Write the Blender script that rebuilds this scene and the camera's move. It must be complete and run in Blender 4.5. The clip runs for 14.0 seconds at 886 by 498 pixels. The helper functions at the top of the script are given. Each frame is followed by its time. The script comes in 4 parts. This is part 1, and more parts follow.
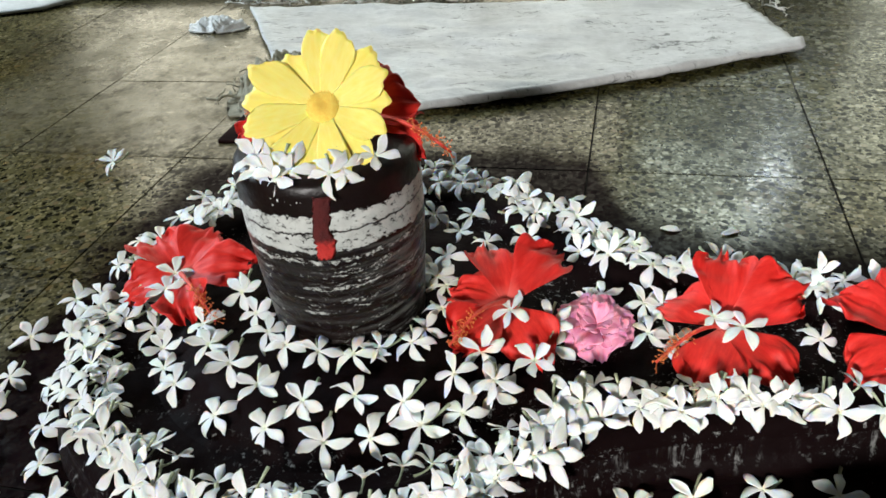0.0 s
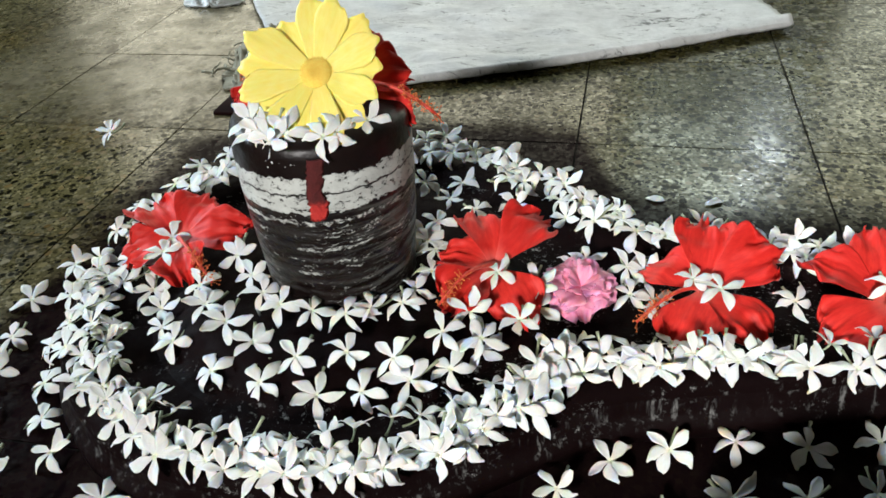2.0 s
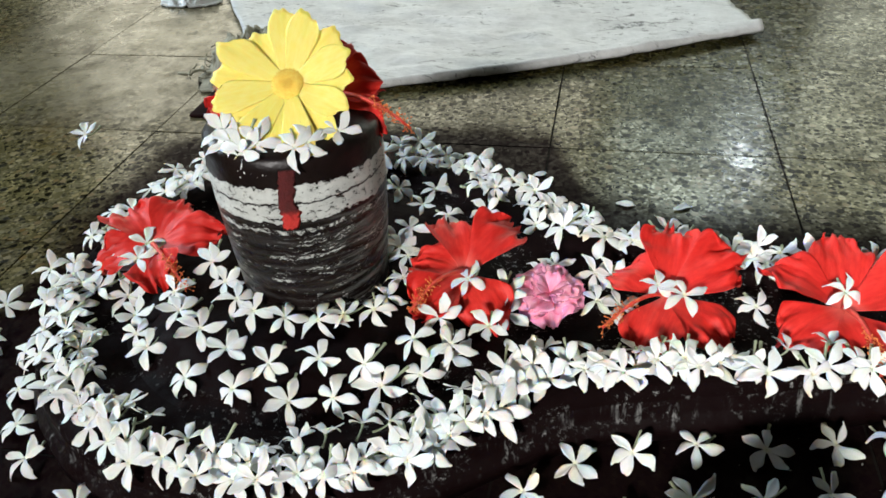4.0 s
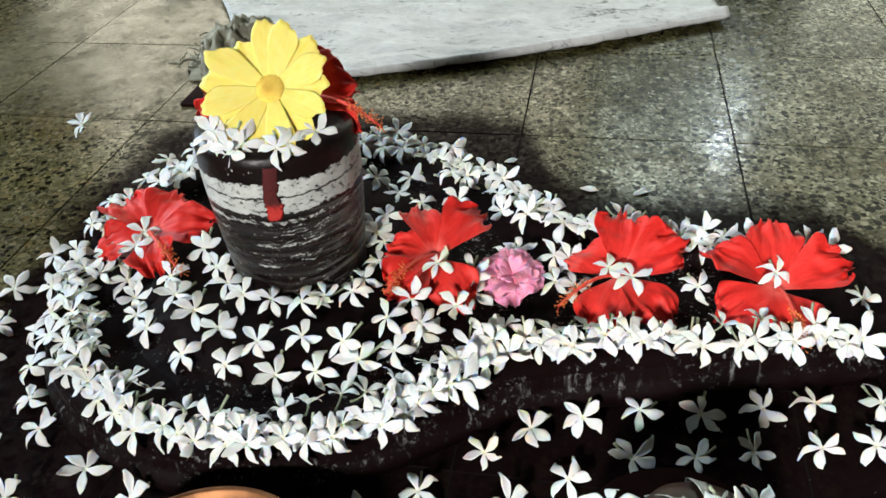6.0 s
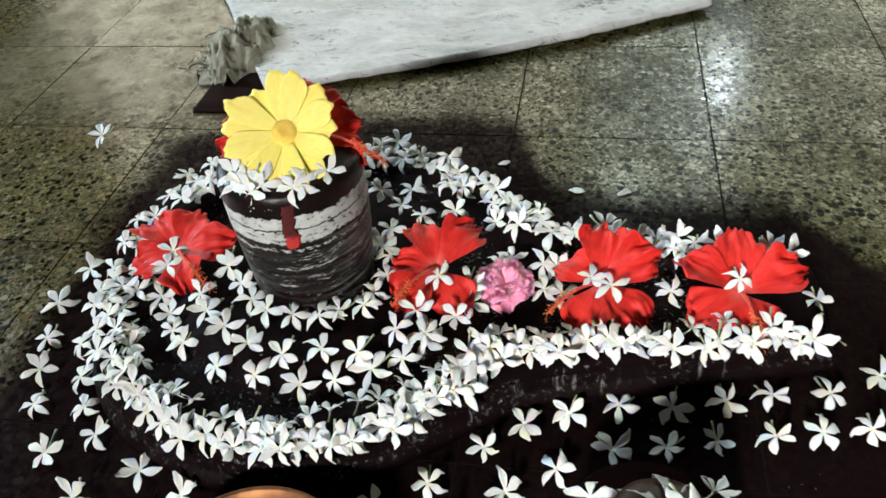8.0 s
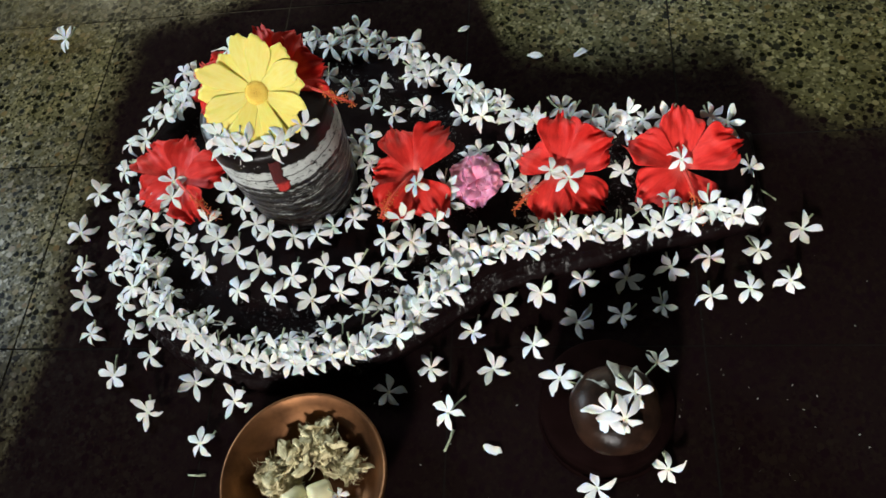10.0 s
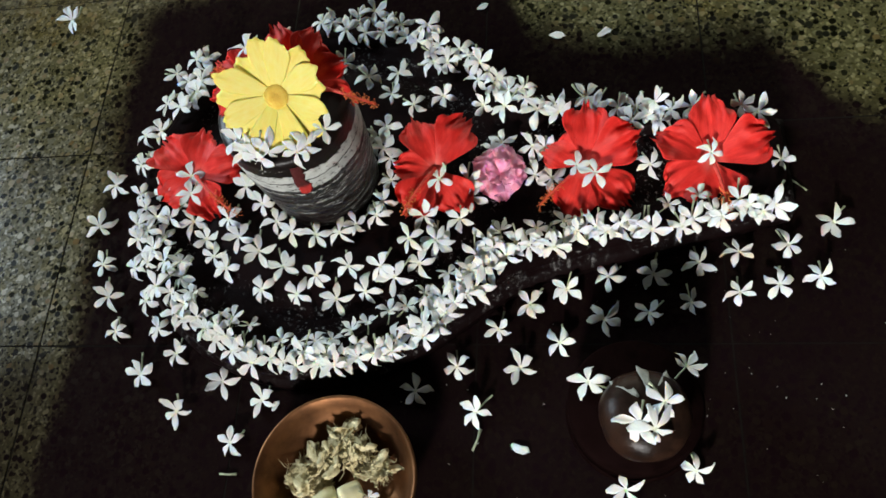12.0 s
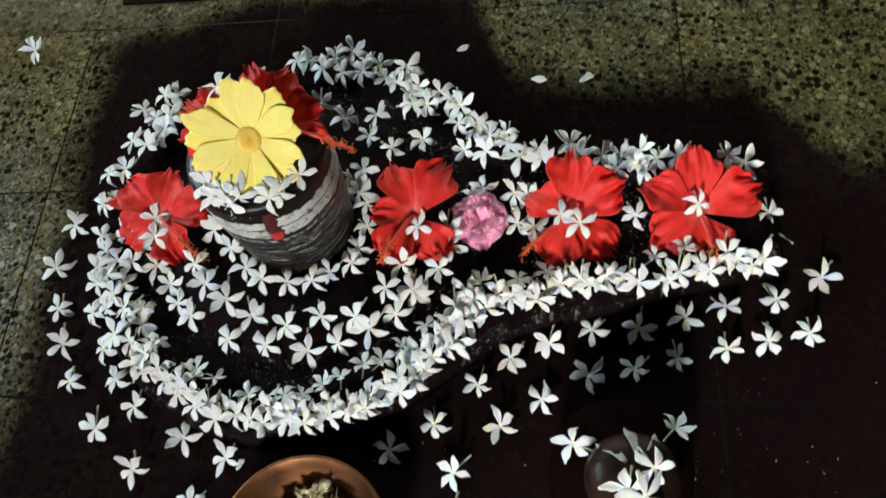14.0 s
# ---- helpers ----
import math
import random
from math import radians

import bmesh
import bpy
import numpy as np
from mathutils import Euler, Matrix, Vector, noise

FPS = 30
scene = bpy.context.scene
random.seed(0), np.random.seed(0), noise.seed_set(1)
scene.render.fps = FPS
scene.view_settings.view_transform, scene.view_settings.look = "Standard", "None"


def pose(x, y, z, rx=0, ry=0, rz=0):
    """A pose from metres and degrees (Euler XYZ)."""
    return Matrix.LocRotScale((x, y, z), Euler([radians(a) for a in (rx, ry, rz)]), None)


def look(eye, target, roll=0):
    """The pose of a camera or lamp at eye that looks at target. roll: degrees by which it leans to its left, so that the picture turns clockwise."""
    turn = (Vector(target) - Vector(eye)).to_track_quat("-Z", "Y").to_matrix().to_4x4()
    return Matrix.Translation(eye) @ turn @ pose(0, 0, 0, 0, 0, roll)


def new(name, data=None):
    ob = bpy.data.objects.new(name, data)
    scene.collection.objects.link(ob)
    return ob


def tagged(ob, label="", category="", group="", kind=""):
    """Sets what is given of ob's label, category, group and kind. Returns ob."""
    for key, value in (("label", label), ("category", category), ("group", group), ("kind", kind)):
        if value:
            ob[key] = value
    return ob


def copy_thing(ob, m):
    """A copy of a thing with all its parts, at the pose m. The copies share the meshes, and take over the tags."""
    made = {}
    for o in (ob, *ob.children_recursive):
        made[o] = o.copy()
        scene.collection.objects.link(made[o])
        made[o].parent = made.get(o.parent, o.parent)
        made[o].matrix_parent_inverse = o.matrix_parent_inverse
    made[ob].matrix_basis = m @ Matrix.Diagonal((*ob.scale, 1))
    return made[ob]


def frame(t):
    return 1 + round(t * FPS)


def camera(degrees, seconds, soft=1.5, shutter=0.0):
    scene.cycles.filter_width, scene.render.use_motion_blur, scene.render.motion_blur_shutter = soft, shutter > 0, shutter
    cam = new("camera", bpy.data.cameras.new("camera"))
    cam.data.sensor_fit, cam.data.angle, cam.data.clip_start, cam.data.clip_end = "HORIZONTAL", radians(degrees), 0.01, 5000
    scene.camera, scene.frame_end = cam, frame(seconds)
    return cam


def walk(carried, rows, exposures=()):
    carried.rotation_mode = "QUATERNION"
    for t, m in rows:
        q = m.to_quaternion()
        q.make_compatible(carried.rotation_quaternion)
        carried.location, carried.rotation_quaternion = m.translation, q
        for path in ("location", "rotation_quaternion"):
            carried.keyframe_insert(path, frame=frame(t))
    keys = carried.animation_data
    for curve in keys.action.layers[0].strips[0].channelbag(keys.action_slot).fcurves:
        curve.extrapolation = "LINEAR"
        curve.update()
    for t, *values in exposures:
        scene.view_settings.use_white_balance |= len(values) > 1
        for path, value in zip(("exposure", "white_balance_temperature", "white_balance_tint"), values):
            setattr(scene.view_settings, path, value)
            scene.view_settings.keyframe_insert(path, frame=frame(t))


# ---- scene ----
cam = camera(59.1, 14.0, soft=1.6, shutter=0.4)
PATH = [
    (0, (0.219, -0.448, 0.435), (-0.219, 1.166, -0.66), -5.2),
    (0.5, (0.22, -0.453, 0.433), (-0.231, 1.162, -0.657), -5.3),
    (1, (0.219, -0.471, 0.429), (-0.241, 1.113, -0.701), -4.8),
    (1.5, (0.226, -0.473, 0.434), (-0.222, 1.127, -0.68), -5.1),
    (2, (0.228, -0.471, 0.434), (-0.194, 1.121, -0.701), -4.7),
    (2.5, (0.229, -0.47, 0.436), (-0.19, 1.128, -0.689), -4.8),
    (3, (0.231, -0.471, 0.438), (-0.179, 1.134, -0.683), -4.8),
    (3.5, (0.233, -0.469, 0.44), (-0.157, 1.134, -0.691), -4.2),
    (5.8, (0.267, -0.509, 0.491), (-0.091, 1.046, -0.715), -4.0),
    (6, (0.268, -0.511, 0.493), (-0.088, 1.043, -0.714), -4.1),
    (6.5, (0.267, -0.521, 0.497), (-0.121, 1.047, -0.683), -4.8),
    (7, (0.267, -0.529, 0.494), (-0.12, 1.037, -0.688), -4.2),
    (7.5, (0.268, -0.533, 0.529), (-0.127, 1.01, -0.681), -4.6),
    (8, (0.282, -0.532, 0.592), (-0.075, 0.937, -0.717), -6.3),
    (8.5, (0.297, -0.523, 0.634), (-0.055, 0.825, -0.8), -8.8),
    (8.7, (0.297, -0.514, 0.665), (0.008, 0.726, -0.877), -10.4),
    (10.8, (0.312, -0.427, 0.786), (-0.03, 0.498, -0.954), -19.5),
    (11, (0.305, -0.422, 0.785), (-0.024, 0.501, -0.958), -18.8),
    (11.5, (0.292, -0.404, 0.787), (-0.044, 0.439, -0.995), -20.6),
    (12, (0.29, -0.392, 0.799), (-0.055, 0.407, -1.002), -22.7),
    (12.5, (0.293, -0.371, 0.799), (-0.011, 0.391, -1.025), -22.3),
    (13, (0.285, -0.365, 0.793), (-0.004, 0.406, -1.03), -20.8),
    (13.5, (0.279, -0.357, 0.793), (-0.003, 0.417, -1.03), -20.2),
    (14, (0.274, -0.361, 0.777), (0.012, 0.515, -1.001), -15.9),
]
EXPOSE = [(0.0, 0.11), (3.7, 0.11), (5.8, 0.18), (7.5, 0.18), (8.7, 0.05), (10.8, -0.06), (14.0, -0.06)]
walk(cam, [(t, look(eye, target, roll)) for t, eye, target, roll in PATH], EXPOSE)

# ---- light ----
world = bpy.data.worlds.new("room_air")
world.use_nodes = True
world.node_tree.nodes["Background"].inputs[0].default_value = (0.5, 0.6, 0.7, 1)
world.node_tree.nodes["Background"].inputs[1].default_value = 0.02
scene.world = world


def area_lamp(name, eye, target, width, height, watts, colour, spread=180):
    data = bpy.data.lights.new(name, "AREA")
    data.shape, data.size, data.size_y, data.energy, data.color = "RECTANGLE", width, height, watts, colour
    data.spread = radians(spread)
    ob = new(name, data)
    ob.matrix_world = look(eye, target)
    return ob


# a lamp on the wall behind the camera; daylight from two doorways with a narrow opening beside one, a frosted window
# with a clear gap; and an added fill lamp at the west wall
area_lamp("wall_lamp", (-0.35, -3.20, 1.58), (0.52, 0.0, 0.0), 0.46, 0.36, 8.6, (1.0, 0.985, 0.96), 41)
area_lamp("window_light", (0.885, 2.98, 1.41), (0.40, 0.4, 0.0), 0.09, 0.12, 2.6, (0.80, 0.91, 1.0))
area_lamp("frosted_window_light", (0.65, 3.02, 1.78), (0.40, 0.4, 0.0), 0.74, 1.20, 13.5, (0.86, 1.0, 0.90))
area_lamp("doorway_light", (-0.985, 2.98, 1.02), (-0.6, 1.0, 0.4), 2.36, 1.9, 32, (1.0, 0.95, 0.76))
area_lamp("side_opening_light", (-2.42, 2.98, 1.02), (-1.2, 1.0, 0.4), 0.24, 1.9, 1.8, (1.0, 0.95, 0.76))
area_lamp("doorway_light_right", (1.66, 2.98, 1.02), (0.8, 1.0, 0.4), 1.12, 1.9, 14, (0.96, 1.0, 0.82))
# added fill without a known window, to turn the left-hand flowers bluish
area_lamp("west_fill_light", (-3.08, 0.95, 1.75), (0.0, 0.1, 0.0), 1.1, 0.7, 120, (0.74, 0.89, 1.0))


# ---- materials ----
class Nodes:
    """A short hand for building node materials."""

    def __init__(self, name):
        self.m = bpy.data.materials.new(name)
        self.m.use_nodes = True
        self.t = self.m.node_tree
        self.p = self.t.nodes["Principled BSDF"]

    def add(self, kind):
        return self.t.nodes.new(kind)

    def link(self, a, b):
        self.t.links.new(a, b)

    def where(self, space="Object"):
        if space == "World":
            return self.add("ShaderNodeNewGeometry").outputs["Position"]
        return self.add("ShaderNodeTexCoord").outputs["Object"]

    def stretch(self, vec, scale):
        n = self.add("ShaderNodeMapping")
        n.inputs["Scale"].default_value = scale
        self.link(vec, n.inputs["Vector"])
        return n.outputs["Vector"]

    def noise(self, vec, scale, detail=4.0, rough=0.55, distort=0.0):
        n = self.add("ShaderNodeTexNoise")
        n.inputs["Scale"].default_value, n.inputs["Detail"].default_value = scale, detail
        n.inputs["Roughness"].default_value, n.inputs["Distortion"].default_value = rough, distort
        self.link(vec, n.inputs["Vector"])
        return n.outputs["Fac"]

    def voronoi(self, vec, scale, feature="F1"):
        n = self.add("ShaderNodeTexVoronoi")
        n.feature = feature
        n.inputs["Scale"].default_value = scale
        self.link(vec, n.inputs["Vector"])
        return n

    def ramp(self, fac, stops):
        n = self.add("ShaderNodeValToRGB")
        e = n.color_ramp.elements
        while len(e) < len(stops):
            e.new(0.5)
        for i, (at, c) in enumerate(stops):
            e[i].position = at
            e[i].color = (c, c, c, 1) if isinstance(c, (int, float)) else (*c, 1)
        self.link(fac, n.inputs["Fac"])
        return n.outputs["Color"]

    def mix(self, fac, a, b, how="MIX"):
        n = self.add("ShaderNodeMix")
        n.data_type, n.blend_type = "RGBA", how
        for value, i in ((fac, 0), (a, 6), (b, 7)):
            if isinstance(value, (int, float)):
                n.inputs[i].default_value = value if i == 0 else (value, value, value, 1)
            elif isinstance(value, tuple):
                n.inputs[i].default_value = (*value, 1)
            else:
                self.link(value, n.inputs[i])
        return n.outputs[2]

    def math(self, op, a, b=0.0, clamp=False):
        n = self.add("ShaderNodeMath")
        n.operation, n.use_clamp = op, clamp
        for value, i in ((a, 0), (b, 1)):
            if isinstance(value, (int, float)):
                n.inputs[i].default_value = value
            else:
                self.link(value, n.inputs[i])
        return n.outputs[0]

    def smooth(self, value, lo, hi, a=0.0, b=1.0):
        n = self.add("ShaderNodeMapRange")
        n.interpolation_type = "SMOOTHSTEP"
        self.link(value, n.inputs[0])
        for i, x in enumerate((lo, hi, a, b)):
            n.inputs[i + 1].default_value = x
        return n.outputs[0]

    def axes(self, vec):
        n = self.add("ShaderNodeSeparateXYZ")
        self.link(vec, n.inputs[0])
        return n.outputs

    def random(self):
        return self.add("ShaderNodeObjectInfo").outputs["Random"]

    def finish(self, colour=None, rough=None, metal=0.0, bump=None, height=0.001, strength=0.6, sub=0.0, spec=None):
        p = self.p
        for value, key in ((colour, "Base Color"), (rough, "Roughness"), (metal, "Metallic")):
            if value is None:
                continue
            if isinstance(value, tuple):
                p.inputs[key].default_value = (*value, 1)
            elif isinstance(value, (int, float)):
                p.inputs[key].default_value = value
            else:
                self.link(value, p.inputs[key])
        if bump is not None:
            b = self.add("ShaderNodeBump")
            b.inputs["Strength"].default_value, b.inputs["Distance"].default_value = strength, height
            self.link(bump, b.inputs["Height"])
            self.link(b.outputs["Normal"], p.inputs["Normal"])
        if sub:
            p.inputs["Subsurface Weight"].default_value = sub
            p.inputs["Subsurface Radius"].default_value = (0.002, 0.0015, 0.001)
        if spec is not None:
            p.inputs["Specular IOR Level"].default_value = spec
        return self.m


def terrazzo():
    n = Nodes("terrazzo")
    w = n.where("World")
    chips = n.voronoi(w, 112)
    small = n.voronoi(w, 310)
    tone = n.axes(chips.outputs["Color"])
    big = n.ramp(tone[0], [(0.0, (0.008, 0.010, 0.006)), (0.30, (0.022, 0.023, 0.013)), (0.34, (0.135, 0.135, 0.082)), (0.70, (0.20, 0.195, 0.125)), (0.84, (0.50, 0.49, 0.37)), (1.0, (0.26, 0.19, 0.095))])
    fine = n.ramp(n.axes(small.outputs["Color"])[1], [(0.0, (0.022, 0.024, 0.015)), (0.12, (0.050, 0.052, 0.032)), (0.24, (0.155, 0.158, 0.098)), (0.8, (0.235, 0.232, 0.150)), (1.0, (0.48, 0.47, 0.35))])
    pick = n.math("MULTIPLY", n.smooth(n.math("ADD", chips.outputs["Distance"], n.math("MULTIPLY", tone[1], 0.22)), 0.62, 0.52), n.math("MAXIMUM", n.smooth(tone[0], 0.31, 0.29), n.smooth(tone[0], 0.80, 0.82)))
    col = n.mix(pick, fine, big)
    grime = n.noise(w, 7, 5, 0.6)
    col = n.mix(1.0, col, n.ramp(grime, [(0.3, (0.36, 0.325, 0.225)), (0.7, (0.82, 0.77, 0.60))]), "MULTIPLY")
    col = n.mix(n.random(), n.mix(1.0, col, (0.84, 0.83, 0.82), "MULTIPLY"), n.mix(1.0, col, (1.14, 1.12, 1.06), "MULTIPLY"))
    x, y, z = n.axes(w)
    # tiles toned darker towards the spout side
    spoutward = n.smooth(n.math("ADD", x, n.math("MULTIPLY", n.noise(w, 4, 3), 0.2)), -0.05, 0.30)
    col = n.mix(spoutward, n.mix(1.0, col, (0.67, 0.625, 0.555), "MULTIPLY"), n.mix(1.0, col, (0.505, 0.515, 0.435), "MULTIPLY"))
    wob = n.math("MULTIPLY", n.math("SUBTRACT", n.noise(w, 9, 3), 0.5), 0.10)
    fuzz = n.math("MULTIPLY", n.math("SUBTRACT", n.noise(w, 60, 3), 0.5), 0.05)
    wob = n.math("ADD", wob, fuzz)
    # pale dried scum beside the sack, with the doorway's reflection painted into its colour
    worn = n.math("MULTIPLY", n.smooth(n.math("ADD", x, wob), -0.86, -0.70), n.smooth(n.math("ADD", x, wob), -0.12, -0.30))
    worn = n.math("MULTIPLY", worn, n.math("MULTIPLY", n.smooth(n.math("ADD", y, wob), 0.30, 0.52), n.smooth(n.math("ADD", y, wob), 1.45, 1.10)))
    col = n.mix(n.math("MULTIPLY", worn, n.smooth(n.noise(w, 22, 4, 0.7), 0.3, 0.6, 0.15, 0.50)), col, n.mix(n.noise(w, 14, 5, 0.65), (0.115, 0.095, 0.055), (0.27, 0.23, 0.145)))
    blot = n.math("MULTIPLY", worn, n.smooth(n.noise(w, 17, 5, 0.7, 0.5), 0.54, 0.64))
    col = n.mix(n.math("MULTIPLY", blot, 0.80), col, (0.055, 0.042, 0.024))
    brown = n.smooth(n.noise(w, 5, 4, 0.6), 0.52, 0.68)
    col = n.mix(n.math("MULTIPLY", brown, 0.5), col, n.mix(1.0, col, (0.95, 0.78, 0.45), "MULTIPLY"))
    shine = n.smooth(col, 0.018, 0.15, 0.06, 0.48)
    # water spilt round the offering
    edge = n.math("SUBTRACT", n.smooth(x, 0.165, 0.245, 0.410, 0.255), n.smooth(x, 0.25, 0.33, 0.0, 0.025))
    edge = n.math("SUBTRACT", edge, n.math("ADD", n.smooth(x, 0.49, 0.62, 0.0, 0.11), n.smooth(x, -0.10, -0.30, 0.0, 0.06)))
    wet = n.smooth(n.math("SUBTRACT", n.math("ADD", y, n.math("MULTIPLY", wob, 0.7)), edge), 0.045, -0.028)
    wet = n.math("MULTIPLY", wet, n.smooth(n.math("ADD", x, n.math("MULTIPLY", wob, 0.7)), -0.345, -0.285))
    wet = n.math("MAXIMUM", wet, n.math("MULTIPLY", n.math("MULTIPLY", n.smooth(n.math("ADD", y, wob), -0.05, -0.25), n.smooth(n.math("ADD", x, wob), -0.95, -0.60)), 0.75))
    away = n.math("SQRT", n.math("ADD", n.math("POWER", n.math("SUBTRACT", x, 0.20), 2.0), n.math("POWER", n.math("ADD", y, 0.15), 2.0)))
    wet = n.math("MULTIPLY", wet, n.smooth(n.math("ADD", away, n.math("MULTIPLY", wob, 3.0)), 1.15, 0.85))
    col = n.mix(n.math("MULTIPLY", wet, 0.985), col, n.mix(0.014, (0.0066, 0.0029, 0.0038), col))
    rough = n.math("ADD", n.smooth(grime, 0.2, 0.8, 0.25, 0.13), n.math("MULTIPLY", n.math("MULTIPLY", tone[2], 0.14), n.smooth(wet, 0.0, 1.0, 1.0, 0.25)))
    rough = n.math("ADD", rough, n.math("MULTIPLY", worn, 0.05))
    n.link(n.math("MULTIPLY", n.math("MULTIPLY", shine, n.smooth(wet, 0.0, 1.0, 1.0, 0.08)), n.smooth(worn, 0.0, 1.0, 1.0, 0.9)), n.p.inputs["Specular IOR Level"])
    # a thin worn polish
    n.link(n.math("MULTIPLY", n.math("MULTIPLY", n.smooth(n.noise(w, 11, 4, 0.6), 0.43, 0.54, 0.05, 0.31), n.smooth(col, 0.012, 0.12, 0.10, 1.25)), n.math("MULTIPLY", n.smooth(wet, 0.0, 0.8, 1.0, 0.10), n.smooth(worn, 0.0, 1.0, 1.0, 0.8))), n.p.inputs["Coat Weight"])
    n.p.inputs["Coat Roughness"].default_value = 0.13
    bump = n.math("ADD", n.noise(w, 40, 3), n.math("MULTIPLY", n.noise(w, 500, 2), 0.25))
    return n.finish(col, rough, bump=bump, height=0.0004, strength=0.11)


def grout():
    """Dark joints, silted up with pale scum on the dry side by the sack."""
    n = Nodes("grout")
    w = n.where("World")
    x, y, z = n.axes(w)
    dark = n.mix(n.noise(w, 60, 5), (0.004, 0.0035, 0.003), (0.014, 0.012, 0.010))
    silt = n.math("MULTIPLY", n.smooth(x, 0.0, -0.22), n.smooth(y, 0.22, 0.42))
    silt = n.math("MULTIPLY", silt, n.smooth(n.noise(w, 26, 5, 0.7), 0.40, 0.56, 0.25, 1.0))
    col = n.mix(silt, dark, n.mix(n.noise(w, 40, 4), (0.060, 0.050, 0.030), (0.150, 0.125, 0.080)))
    return n.finish(col, 0.9, bump=n.noise(w, 200, 4), height=0.0008, strength=0.5, spec=0.03)


def plain(name, a, b, rough=0.6, scale=20, metal=0.0, height=0.0008, sub=0.0, vary=0.0, space="Object", stretch=None, spec=None):
    n = Nodes(name)
    v = n.where(space)
    s = n.stretch(v, stretch) if stretch else v
    f = n.noise(s, scale, 6, 0.6)
    col = n.ramp(f, [(0.3, a), (0.7, b)])
    if vary:
        col = n.mix(n.math("MULTIPLY", n.random(), vary), col, n.mix(1.0, col, (0.72, 0.74, 0.6), "MULTIPLY"))
    r = n.smooth(n.noise(v, scale * 0.4), 0.3, 0.7, rough - 0.08, rough + 0.08)
    return n.finish(col, r, metal, n.noise(s, scale * 4, 4), height, 0.5, sub, spec)


def black_stone():
    n = Nodes("oiled_black_stone")
    v = n.where("World")
    f = n.noise(v, 30, 6, 0.65)
    col = n.ramp(f, [(0.3, (0.0042, 0.0015, 0.0016)), (0.75, (0.0068, 0.0030, 0.0032))])
    z = n.axes(v)[2]
    # ash and milk residue caught low on the side walls
    spots = n.math("MULTIPLY", n.smooth(n.noise(v, 200, 6, 0.75), 0.56, 0.66), n.smooth(n.noise(v, 24, 3), 0.42, 0.58))
    side = n.math("MULTIPLY", n.smooth(z, 0.043, 0.040), n.math("MAXIMUM", n.smooth(z, 0.022, 0.036), n.math("MULTIPLY", n.smooth(z, 0.014, 0.018), n.smooth(z, 0.024, 0.020))))
    col = n.mix(n.math("MULTIPLY", n.math("MULTIPLY", spots, side), 0.75), col, (0.36, 0.36, 0.35))
    drip = n.math("MULTIPLY", n.smooth(n.noise(n.stretch(v, (1, 1, 0.10)), 150, 5, 0.7), 0.55, 0.68), n.smooth(n.noise(v, 17, 4, 0.6), 0.47, 0.60))
    drip = n.math("MULTIPLY", drip, n.math("MULTIPLY", n.smooth(z, 0.034, 0.031), n.smooth(z, 0.006, 0.020)))
    col = n.mix(n.math("MULTIPLY", drip, 0.60), col, (0.30, 0.30, 0.29))
    flank = n.smooth(z, 0.0335, 0.031)
    rough = n.math("SUBTRACT", n.smooth(n.noise(v, 55, 4), 0.3, 0.7, 0.60, 0.85), n.math("MULTIPLY", flank, 0.22))
    n.link(n.smooth(flank, 0.0, 1.0, 0.035, 0.07), n.p.inputs["Specular IOR Level"])
    return n.finish(col, rough, bump=n.noise(v, 120, 6, 0.7), height=0.0012, strength=0.7)


